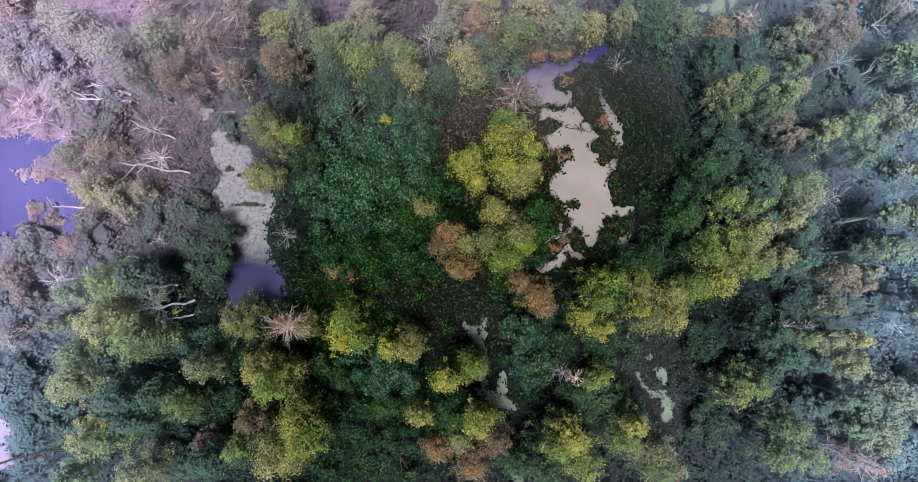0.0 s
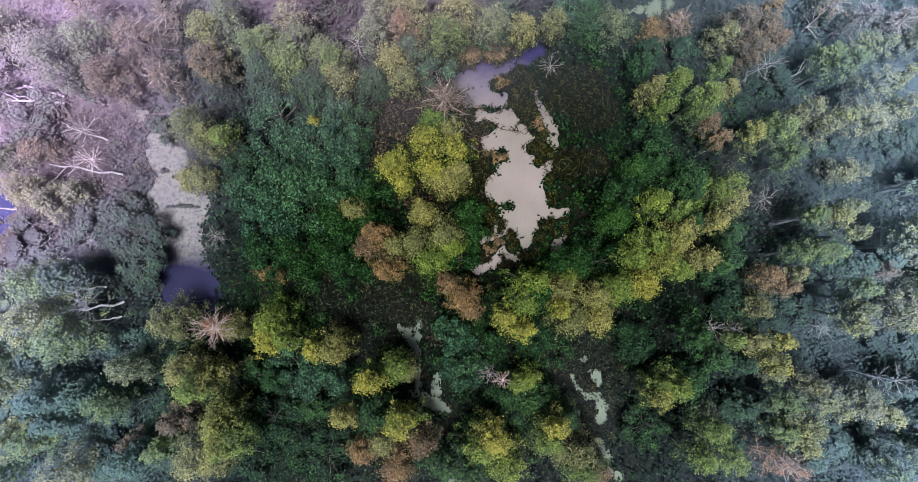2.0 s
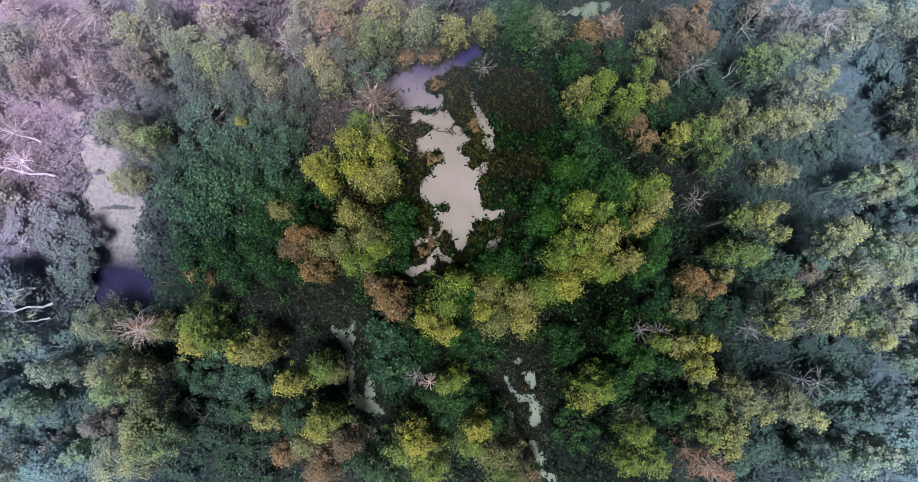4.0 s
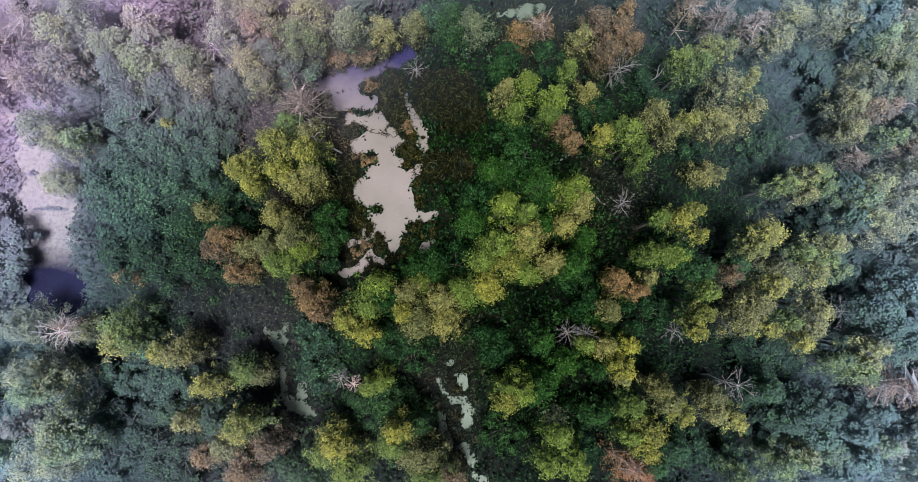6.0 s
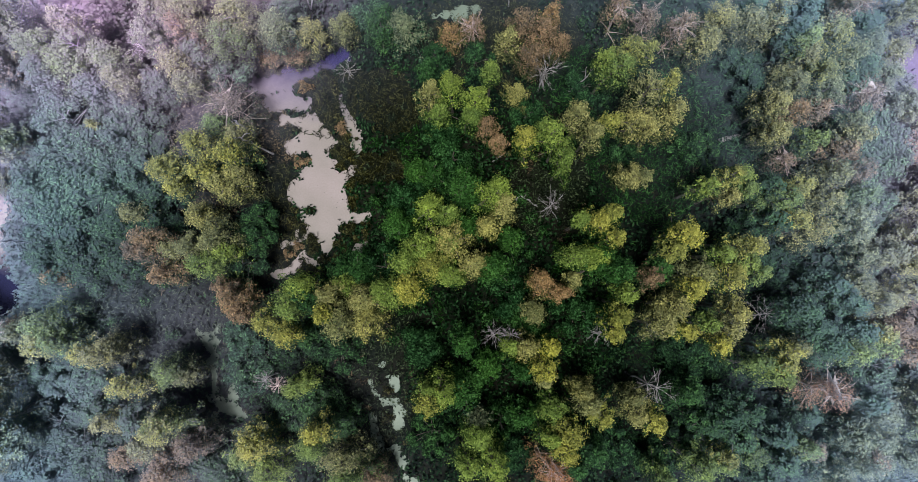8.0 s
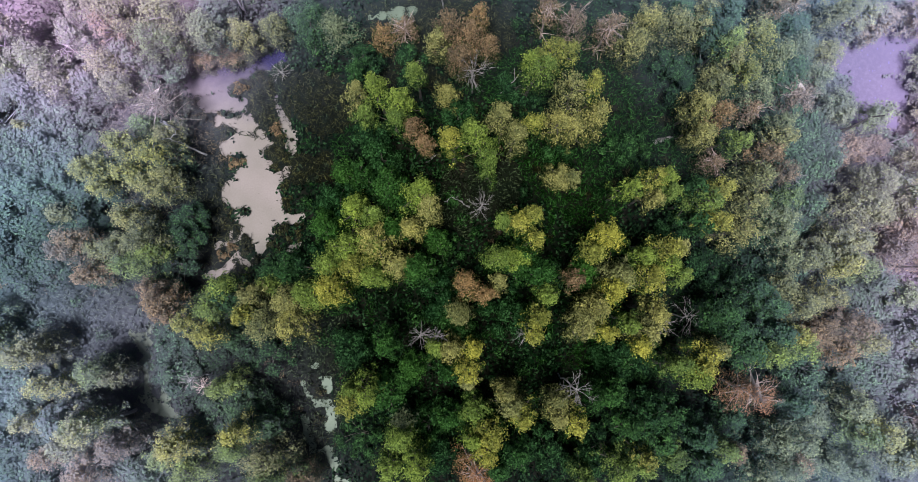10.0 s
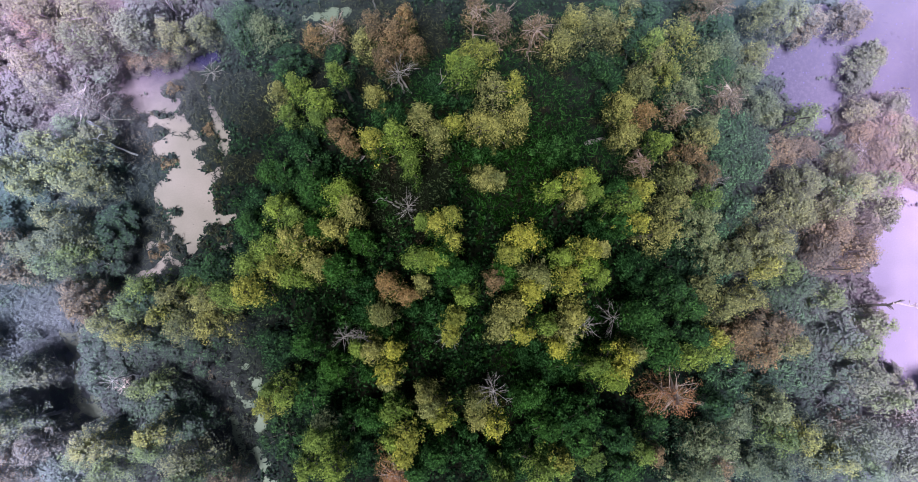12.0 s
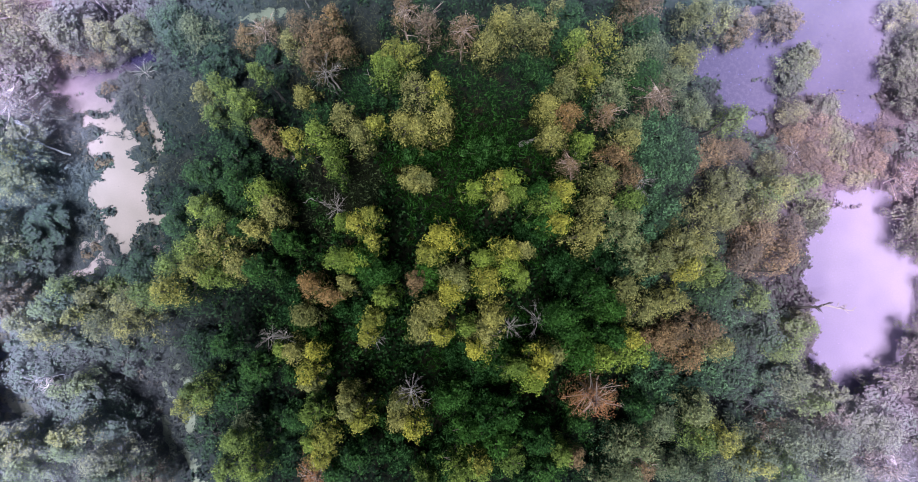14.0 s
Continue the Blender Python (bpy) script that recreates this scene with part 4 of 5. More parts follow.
plant("L", 37.21, 1.14, 7.6, 0.90)
plant("O", 33.44, 0.45, 8.4, 1.26)
plant("Y", 34.05, -0.61, 8.6, 1.06)
plant("O", 32.40, -1.35, 8.2, 1.20)
plant("O", 31.66, -2.60, 8.2, 1.13)
plant("Y", 32.67, -2.58, 8.4, 0.81)
plant("Y", 35.74, -0.07, 8.6, 1.06)
plant("O", 36.25, -1.49, 8.4, 1.00)
plant("O", 35.42, -2.75, 8.2, 0.88)
plant("Y", 36.03, -3.81, 8.2, 0.75)
plant("L", 34.95, -2.25, 7.6, 0.83)
plant("Y", 38.95, -4.14, 8.2, 1.00)
plant("L", 38.04, -4.68, 8.2, 1.19)
plant("L", 37.32, -5.13, 7.4, 0.89)
plant("O", 40.16, -4.01, 7.6, 0.83)
plant("Y", 38.56, -5.38, 8.2, 0.81)
plant("L", 37.64, 0.12, 7.4, 0.71)
plant("G", 32.46, 0.08, 6.5, 0.98)
plant("G", 40.56, -1.65, 8.0, 1.33)
plant("G", 42.74, -1.09, 8.0, 1.26)
plant("G", 41.25, -3.38, 8.6, 1.43)
plant("G", 43.04, -2.84, 8.6, 1.12)
plant("L", 42.18, -3.88, 8.8, 0.99)
plant("L", 43.88, -4.06, 8.6, 1.05)
plant("G", 40.52, -3.08, 8.0, 1.01)
plant("G", 42.61, -0.21, 7.0, 1.10)
plant("O", 44.62, -0.56, 7.0, 0.91)
plant("Y", 43.97, -2.99, 8.8, 0.74)
plant("S", 42.65, -6.55, 7.2, 1.59)
plant("G", 41.94, -8.20, 5.0, 1.00)
plant("G", 45.54, -7.26, 6.0, 0.98)
plant("G", 19.73, -3.94, 7.4, 0.89)
plant("G", 21.46, -5.19, 6.4, 1.11)
plant("L", 22.50, -4.53, 5.5, 0.73)
plant("Y", 24.33, -5.10, 7.0, 1.09)
plant("O", 23.69, -4.44, 6.4, 0.91)
plant("Y", 25.07, -4.37, 7.0, 0.77)
plant("O", 25.13, -6.05, 6.6, 0.71)
plant("G", 23.44, -5.65, 5.5, 0.80)
plant("L", 18.12, -6.23, 7.0, 1.06)
plant("Y", 17.58, -7.60, 7.0, 0.96)
plant("L", 17.21, -6.84, 6.6, 0.84)
plant("G", 19.77, -7.23, 5.6, 1.19)
plant("G", 20.64, -6.49, 5.0, 0.87)
plant("O", 27.51, -7.53, 7.4, 1.08)
plant("Y", 28.36, -7.84, 7.6, 0.95)
plant("O", 27.06, -6.70, 7.0, 0.90)
plant("O", 31.06, -7.93, 7.0, 1.02)
plant("Y", 31.72, -8.39, 7.4, 0.82)
plant("O", 30.52, -7.31, 6.4, 0.91)
plant("L", 25.34, -7.90, 7.4, 0.95)
plant("Y", 25.62, -9.06, 7.8, 1.13)
plant("Y", 25.79, -9.94, 7.8, 0.88)
plant("L", 24.86, -9.59, 7.0, 0.83)
plant("G", 26.66, -11.53, 7.0, 1.08)
plant("G", 27.93, -10.81, 7.0, 1.08)
plant("G", 23.75, -8.79, 4.6, 1.14)
plant("D", 22.32, -9.37, 3.6, 1.17)
plant("D", 23.10, -11.28, 3.6, 1.16)
plant("D", 17.64, -10.22, 3.4, 1.24)
plant("D", 16.81, -4.43, 3.0, 1.46)
plant("D", 30.15, -10.87, 3.5, 1.23)
plant("D", 32.47, -12.00, 3.5, 1.37)
plant("L", 20.27, -9.85, 7.6, 1.20)
plant("L", 21.37, -11.12, 7.4, 1.13)
plant("P", 20.57, -8.92, 6.0, 0.91)
plant("L", 19.78, -11.23, 7.0, 0.95)
plant("S", 24.85, -11.72, 7.0, 1.33)
plant("G", 33.92, -6.98, 7.2, 1.27)
plant("G", 35.56, -7.82, 7.4, 1.20)
plant("G", 36.90, -7.52, 7.0, 1.09)
plant("G", 36.49, -9.41, 7.4, 1.14)
plant("G", 34.33, -8.44, 7.0, 1.09)
plant("L", 35.20, -10.83, 7.4, 1.13)
plant("L", 34.09, -11.12, 7.0, 1.08)
plant("L", 37.28, -10.33, 7.2, 0.95)
plant("Y", 35.49, -10.26, 7.6, 0.69)
plant("G", 39.12, -9.08, 7.2, 1.21)
plant("L", 40.25, -10.09, 7.4, 1.01)
plant("B", 41.61, -10.52, 7.0, 0.83)
plant("G", 40.06, -11.43, 7.0, 1.08)
plant("P", 44.18, -10.91, 6.8, 1.47)
plant("P", 43.05, -11.99, 6.8, 1.28)
plant("P", 45.32, -9.65, 6.8, 1.28)
plant("G", 38.42, -12.08, 6.6, 1.15)
plant("L", 32.22, -12.13, 6.6, 1.09)
plant("D", 35.05, -5.45, 3.2, 1.53)
plant("D", 36.65, -4.65, 3.2, 1.39)
plant("D", 34.02, -10.81, 3.6, 1.03)
plant("G", 40.74, 16.66, 8.4, 1.16)
plant("G", 40.20, 15.99, 7.6, 0.85)
plant("L", 41.29, 15.67, 8.0, 0.97)
plant("Y", 42.96, 15.87, 8.0, 1.30)
plant("Y", 42.38, 14.10, 7.6, 1.05)
plant("O", 41.81, 14.60, 6.6, 1.00)
plant("O", 35.61, 16.32, 6.0, 1.15)
plant("R", 33.88, 16.90, 6.0, 1.36)
plant("R", 31.56, 17.48, 6.0, 1.36)
plant("R", 29.96, 18.05, 5.5, 1.17)
plant("O", 37.69, 17.50, 6.6, 1.41)
plant("O", 39.68, 16.80, 6.4, 1.35)
plant("O", 36.81, 18.31, 6.0, 1.23)
plant("O", 40.39, 18.03, 6.6, 1.08)
plant("G", 38.75, 18.33, 6.0, 1.02)
plant("O", 39.62, 11.58, 7.0, 1.19)
plant("B", 40.92, 11.02, 7.0, 1.25)
plant("L", 41.44, 9.57, 7.0, 0.85)
plant("O", 40.15, 9.95, 6.6, 1.13)
plant("O", 40.58, 12.16, 7.0, 0.86)
plant("D", 39.81, 13.50, 3.4, 1.28)
plant("D", 39.05, 15.57, 3.4, 1.29)
plant("O", 41.27, 14.20, 4.6, 1.18)
plant("P", 44.18, 13.11, 5.0, 1.38)
plant("R", 43.90, 12.15, 4.0, 1.19)
plant("P", 44.83, 14.81, 6.0, 1.35)
plant("Y", 35.67, 6.56, 7.4, 0.78)
plant("L", 34.70, 5.97, 7.0, 0.78)
plant("L", 37.63, 6.77, 7.4, 0.91)
plant("L", 38.97, 5.45, 7.6, 1.10)
plant("Y", 40.25, 5.78, 8.0, 1.02)
plant("Y", 39.86, 4.86, 8.0, 0.89)
plant("G", 39.42, 4.21, 7.0, 1.04)
plant("O", 42.53, 5.19, 6.8, 1.11)
plant("P", 43.63, 4.64, 6.8, 1.24)
plant("B", 44.51, 6.50, 7.0, 0.92)
plant("P", 44.34, 3.71, 6.8, 1.11)
plant("O", 41.78, 3.56, 6.0, 1.26)
plant("L", 37.97, 5.70, 7.0, 0.85)
plant("R", 41.40, 8.49, 4.0, 1.12)
plant("P", 45.01, 10.34, 6.4, 0.93)
plant("O", 36.36, 5.76, 6.4, 0.73)
plant("G", 38.73, 6.46, 7.0, 0.78)
plant("D", 35.82, 9.44, 3.0, 1.21)
plant("D", 38.93, 3.74, 3.0, 1.27)
plant("D", 41.69, 1.35, 3.0, 1.41)
plant("D", 43.48, 1.35, 3.4, 1.26)
plant("T", 45.91, 1.36, 4.0, 1.38)
plant("P", 45.53, 2.45, 6.0, 1.00)
plant("O", 38.06, 2.36, 6.6, 0.85)
plant("O", 44.05, 9.74, 7.2, 0.91)
plant("B", 43.93, 8.72, 6.6, 1.18)
plant("O", 42.93, 7.18, 7.2, 1.17)
plant("L", 44.59, 5.48, 7.6, 1.02)
plant("P", 47.10, 15.92, 5.6, 1.58)
plant("G", 45.84, 17.35, 6.0, 1.22)
plant("G", 46.29, 14.50, 5.0, 1.60)
plant("P", 47.97, 14.44, 4.6, 1.37)
plant("R", 47.15, 13.17, 4.0, 1.71)
plant("O", 49.38, 16.19, 4.0, 1.15)
plant("P", 49.48, 12.90, 4.4, 1.21)
plant("P", 50.32, 12.20, 4.0, 0.89)
plant("O", 51.05, 18.81, 5.5, 1.20)
plant("B", 53.28, 18.51, 5.0, 1.05)
plant("B", 53.21, 17.98, 4.0, 0.74)
plant("O", 49.32, 18.71, 6.0, 1.18)
plant("B", 56.13, 19.51, 4.0, 1.15)
plant("B", 57.34, 19.18, 3.4, 0.83)
plant("T", 47.13, 10.46, 4.0, 1.78)
plant("T", 47.90, 8.34, 4.0, 1.78)
plant("T", 48.83, 9.84, 3.6, 1.39)
plant("B", 45.08, 18.73, 6.0, 1.15)
plant("R", 46.52, 18.94, 5.0, 1.21)
plant("L", 52.40, 11.55, 5.2, 1.11)
plant("P", 57.86, 16.31, 3.0, 1.17)
plant("P", 57.42, 14.84, 3.0, 1.00)
plant("P", 58.17, 17.15, 3.0, 0.58)
plant("O", 58.90, 16.87, 2.6, 0.76)
plant("O", 57.43, 12.65, 2.6, 1.17)
plant("B", 58.65, 11.59, 2.8, 1.41)
plant("O", 59.64, 10.98, 2.8, 1.33)
plant("B", 57.20, 10.94, 2.4, 1.17)
plant("B", 58.07, 9.52, 2.8, 1.41)
plant("B", 61.12, 9.93, 3.0, 1.65)
plant("B", 62.29, 9.14, 3.0, 1.48)
plant("O", 61.69, 8.37, 2.6, 1.16)
plant("B", 59.47, 8.54, 2.6, 1.16)
plant("P", 59.09, 12.84, 2.8, 1.00)
plant("O", 60.11, 9.38, 2.6, 1.16)
plant("B", 51.67, 9.70, 2.4, 1.25)
plant("B", 53.31, 10.14, 2.4, 1.17)
plant("T", 54.68, 10.25, 3.0, 1.16)
plant("O", 55.45, 8.83, 3.0, 1.23)
plant("B", 50.43, 8.85, 2.4, 1.00)
plant("P", 60.56, 10.83, 2.6, 1.00)
plant("B", 63.39, 10.67, 2.6, 1.00)
plant("O", 51.62, 7.11, 6.0, 1.39)
plant("O", 49.93, 5.33, 6.4, 1.45)
plant("O", 50.86, 4.78, 6.4, 1.07)
plant("Y", 54.24, 6.18, 7.6, 1.26)
plant("L", 53.61, 6.62, 7.0, 1.36)
plant("L", 54.89, 6.78, 7.4, 1.05)
plant("O", 53.00, 4.79, 6.6, 1.37)
plant("B", 53.35, 3.68, 6.6, 1.59)
plant("B", 54.25, 2.76, 6.6, 1.44)
plant("B", 52.67, 2.38, 6.4, 1.29)
plant("B", 54.84, 4.08, 6.6, 1.06)
plant("P", 57.88, 6.11, 4.0, 0.96)
plant("P", 58.56, 5.02, 3.0, 0.82)
plant("O", 47.66, 3.19, 7.0, 1.05)
plant("O", 48.80, 3.00, 7.4, 1.19)
plant("Y", 48.35, 0.99, 7.6, 1.03)
plant("O", 47.88, 2.07, 7.4, 0.97)
plant("O", 46.55, 1.70, 7.0, 1.35)
plant("L", 50.02, 1.60, 6.0, 1.22)
plant("G", 51.13, 0.68, 6.0, 1.22)
plant("O", 45.27, -0.86, 7.6, 1.20)
plant("O", 47.37, -0.66, 7.2, 1.04)
plant("D", 51.95, 3.08, 3.5, 1.21)
plant("D", 50.36, -0.10, 3.4, 1.37)
plant("T", 46.00, 3.77, 3.6, 1.25)
plant("T", 48.05, 5.42, 3.4, 1.63)
plant("B", 47.73, -3.08, 6.0, 1.44)
plant("B", 49.52, -2.49, 6.2, 1.44)
plant("O", 50.50, -3.40, 6.0, 1.14)
plant("B", 48.78, -4.02, 5.6, 1.14)
plant("B", 46.55, -2.95, 5.6, 1.15)
plant("L", 52.96, -0.04, 5.6, 1.31)
plant("T", 52.60, -1.01, 4.6, 1.57)
plant("T", 54.13, -1.17, 4.6, 1.41)
plant("T", 51.67, -1.62, 4.0, 1.43)
plant("G", 53.66, -2.61, 6.0, 1.44)
plant("L", 54.47, -3.29, 6.6, 1.42)
plant("L", 55.04, -2.55, 6.6, 1.05)
plant("O", 56.89, -1.73, 4.0, 0.79)
plant("P", 55.62, -5.69, 6.0, 1.58)
plant("L", 56.40, -6.92, 6.2, 1.05)
plant("T", 54.79, -5.65, 5.0, 1.46)
plant("P", 57.60, -6.16, 5.0, 0.92)
plant("T", 49.04, -5.74, 3.6, 1.83)
plant("T", 47.10, -5.20, 3.6, 1.59)
plant("T", 50.98, -5.52, 3.6, 1.75)
plant("T", 53.41, -4.73, 3.4, 1.60)
plant("D", 54.13, -7.41, 3.4, 1.59)
plant("D", 48.25, -7.48, 3.6, 1.58)
plant("P", 59.05, -5.45, 3.0, 0.72)
plant("P", 49.34, -7.45, 7.0, 1.40)
plant("Y", 50.09, -8.68, 7.8, 1.22)
plant("L", 48.81, -8.96, 7.4, 1.16)
plant("P", 52.08, -9.47, 7.2, 1.46)
plant("Y", 52.34, -10.29, 7.4, 1.01)
plant("P", 51.59, -11.02, 6.6, 1.33)
plant("R", 45.74, -10.84, 5.6, 1.30)
plant("P", 47.23, -8.57, 5.0, 1.53)
plant("P", 44.54, -9.69, 6.0, 1.16)
plant("P", 58.08, -9.45, 6.0, 1.65)
plant("R", 57.91, -8.19, 5.0, 1.38)
plant("P", 55.51, -9.41, 6.4, 1.56)
plant("L", 54.64, -10.69, 7.0, 1.31)
plant("P", 60.90, -8.58, 5.6, 1.74)
plant("P", 59.98, -7.79, 5.0, 1.15)
plant("P", 63.13, -6.35, 3.0, 1.04)
plant("L", 62.52, -6.94, 3.0, 0.80)
plant("P", 58.38, -11.23, 6.0, 1.56)
plant("R", 61.36, -11.06, 5.0, 1.60)
plant("P", 49.27, -11.57, 6.0, 1.42)
plant("R", 54.61, -8.44, 4.0, 1.33)
plant("P", 47.82, -11.06, 6.0, 1.34)
plant("P", 65.56, 16.33, 2.6, 1.01)
plant("P", 65.71, 14.03, 2.6, 1.00)
plant("P", 66.29, 10.63, 3.0, 0.99)
plant("P", 66.77, 6.20, 2.6, 1.24)
plant("P", 66.85, 3.37, 2.6, 1.23)
plant("P", 67.87, 8.26, 2.6, 1.49)
plant("P", 68.11, 0.18, 2.6, 1.63)
plant("P", 66.87, 18.25, 2.6, 1.51)
plant("P", 67.53, 14.47, 2.6, 1.67)
plant("P", 67.75, 10.32, 2.6, 1.66)
plant("P", 67.49, 4.19, 2.6, 1.64)
plant("P", 67.90, -4.56, 2.6, 1.46)
plant("O", 65.72, 20.37, 2.6, 1.27)
plant("P", 68.01, -2.20, 2.6, 1.63)
plant("P", 68.16, -7.68, 2.6, 1.61)
plant("P", 66.88, -10.02, 2.6, 1.60)
plant("S", -11.22, -3.68, 4.6, 1.03)
dead_tree(-11.49, 2.46, 3.2, 1.03)
dead_tree(11.29, 14.84, 1.3, 0.93)
dead_tree(-2.10, 15.38, 4.2, 1.18)
dead_tree(-10.88, -3.50, 5.0, 1.73, True)
dead_tree(6.86, -6.44, 4.0, 0.84)
dead_tree(21.68, -3.51, 3.5, 0.94)
dead_tree(39.17, -1.99, 4.0, 1.39)
dead_tree(31.28, -6.33, 6.8, 1.21)
dead_tree(28.55, -3.22, 4.0, 1.00)
dead_tree(25.61, 5.26, 2.6, 1.05)
dead_tree(7.68, -6.91, 4.2, 0.69, True)
dead_tree(22.81, -3.43, 4.0, 0.85)
dead_tree(32.09, -2.84, 3.5, 0.86)
dead_tree(37.44, -2.40, 4.0, 1.15)
dead_tree(46.07, 7.29, 3.5, 1.18)
dead_tree(24.97, 13.88, 4.5, 1.33)
dead_tree(57.20, 9.66, 1.6, 1.07)
dead_tree(50.57, 18.74, 2.0, 1.41)
dead_tree(-28.99, 10.40, 2.4, 2.00)
dead_tree(-27.57, 9.39, 2.0, 1.20)
dead_tree(-20.43, 7.77, 2.6, 1.20, True)
dead_tree(-21.08, 9.87, 2.4, 1.30)
dead_tree(-20.06, -1.87, 4.2, 1.70)
dead_tree(-26.83, -0.60, 3.0, 1.20, True)
dead_tree(-26.00, 8.18, 1.8, 1.00, True)
dead_tree(-11.10, -3.68, 4.0, 1.10, True)
dead_tree(-20.95, 2.29, 1.6, 0.80)
fallen(-23.39, 12.55, 1.6, -25.73, 13.10, 2.5, 0.09, 3)
fallen(-23.38, 12.08, 1.6, -27.56, 12.11, 3.0, 0.09, 6)
fallen(-20.15, 9.40, 1.6, -22.23, 10.09, 3.0, 0.07, 6)
fallen(-19.03, 6.97, 1.6, -23.21, 7.41, 3.2, 0.08, 5)
fallen(-20.49, 7.21, 1.6, -21.35, 8.06, 3.0, 0.07, 6)
fallen(-19.78, 4.50, 1.6, -21.14, 4.73, 1.4, 0.08, 1)
fallen(-26.39, 4.47, 1.6, -28.95, 4.59, 1.5, 0.07, 2)
fallen(-18.85, -0.94, 3.4, -21.14, -1.30, 5.0, 0.07, 9)
fallen(-17.74, -1.93, 3.2, -21.27, -2.65, 5.6, 0.09, 12)
fallen(-17.77, -2.90, 3.4, -19.07, -3.16, 4.2, 0.07, 3)
fallen(-20.16, -1.93, 3.4, -20.83, -2.82, 4.8, 0.06, 9)
fallen(-19.39, -1.34, 3.4, -19.89, -2.62, 4.8, 0.06, 9)
fallen(-26.70, -0.81, 2.0, -26.41, -0.00, 4.5, 0.09, 5)
fallen(-18.86, 1.90, 1.6, -20.98, 1.98, 1.5, 0.07, 3)
fallen(-22.33, 0.93, 1.6, -23.61, 1.06, 1.2, 0.07, 1)
fallen(-11.02, -9.97, 2.0, -9.55, -8.73, 3.5, 0.09, 1)
fallen(-11.32, 14.53, 1.6, -11.01, 14.39, 1.0, 0.03, 0)
fallen(-10.24, -6.57, 3.2, -12.54, -7.01, 5.6, 0.08, 6)
fallen(-10.03, -7.03, 3.2, -11.30, -7.44, 5.2, 0.06, 6)
fallen(-9.01, -8.77, 3.0, -9.82, -9.23, 6.4, 0.13, 3)
fallen(-10.25, -9.12, 3.0, -10.98, -9.09, 5.0, 0.06, 4)
fallen(-11.33, -12.92, 1.0, -11.62, -12.78, 4.0, 0.08, 1)
fallen(1.02, -9.20, 1.0, 0.99, -9.35, 3.0, 0.08, 1)
fallen(38.14, 10.28, 0.7, 40.11, 10.77, 1.4, 0.20, 0)
fallen(21.75, 8.60, 1.0, 22.46, 8.95, 2.0, 0.07, 2)
fallen(40.47, 16.44, 1.0, 40.66, 16.37, 5.0, 0.12, 2)
fallen(8.27, 19.30, 1.0, 8.37, 18.87, 5.5, 0.12, 0)
fallen(8.57, 19.34, 1.0, 9.04, 19.12, 5.0, 0.09, 0)
fallen(13.10, 18.54, 0.8, 13.11, 18.88, 2.5, 0.08, 1)
fallen(22.81, 20.06, 1.0, 22.74, 20.19, 3.0, 0.07, 1)
fallen(2.07, 16.24, 2.0, 2.03, 16.29, 4.0, 0.07, 1)
fallen(4.09, 10.35, 2.0, 3.89, 10.66, 4.0, 0.08, 1)
fallen(7.84, 19.24, 1.0, 8.64, 18.80, 5.5, 0.12, 0)
fallen(8.28, 19.11, 1.0, 9.51, 18.86, 5.0, 0.09, 0)
fallen(4.63, 10.45, 1.5, 4.44, 10.40, 4.5, 0.12, 3)
fallen(4.69, 6.37, 1.2, 4.36, 6.24, 4.0, 0.10, 2)
fallen(3.66, 7.36, 1.0, 3.76, 7.03, 3.5, 0.08, 1)
fallen(6.00, 8.97, 1.2, 4.54, 9.54, 4.0, 0.08, 4)
fallen(25.49, 13.81, 1.0, 24.45, 14.86, 4.0, 0.09, 6)
fallen(24.94, 5.43, 0.8, 23.55, 6.01, 2.2, 0.08, 4)
fallen(50.24, 10.96, 0.5, 51.90, 11.25, 5.0, 0.12, 0, True)
fallen(55.85, -1.17, 1.2, 58.50, -0.75, 3.0, 0.17, 3, True)
fallen(58.36, -0.79, 2.9, 60.17, -1.09, 3.4, 0.08, 7)
fallen(55.93, -1.25, 1.2, 56.70, -1.61, 2.0, 0.08, 1, True)
fallen(53.07, 1.44, 3.0, 54.33, 1.41, 5.0, 0.08, 0, True)
fallen(47.55, -0.46, 3.0, 48.32, -0.54, 5.5, 0.08, 0, True)
fallen(30.46, 16.13, 1.6, 30.61, 17.11, 6.0, 0.03, 1, True)
fallen(26.72, 13.56, 1.0, 27.92, 13.85, 4.0, 0.09, 5)
fallen(45.02, 13.03, 1.0, 44.53, 12.09, 2.0, 0.06, 1)
fallen(45.14, 5.79, 1.2, 46.07, 6.97, 3.5, 0.07, 4)
tussock(6.42, 10.84, 0.64, 0.47, 0.6)
tussock(7.03, 10.93, 0.38, 0.34, 0.5)
tussock(7.64, 8.62, 0.56, 0.47, 0.8, True)
tussock(8.16, 8.80, 0.26, 0.21, 0.5, True)
tussock(8.42, 5.07, 0.34, 0.26, 0.5)
tussock(7.30, 4.98, 0.34, 0.43, 0.7)
tussock(10.45, 9.42, 0.60, 0.38, 0.8)
tussock(11.27, 9.03, 0.51, 0.43, 0.8)
tussock(10.62, 8.33, 0.38, 0.34, 0.7)
tussock(9.28, 14.86, 0.77, 0.60, 1.0)
tussock(9.89, 14.07, 0.60, 0.60, 1.0)
tussock(9.11, 13.10, 0.73, 0.68, 1.0)
tussock(9.89, 12.05, 0.85, 0.68, 1.0)
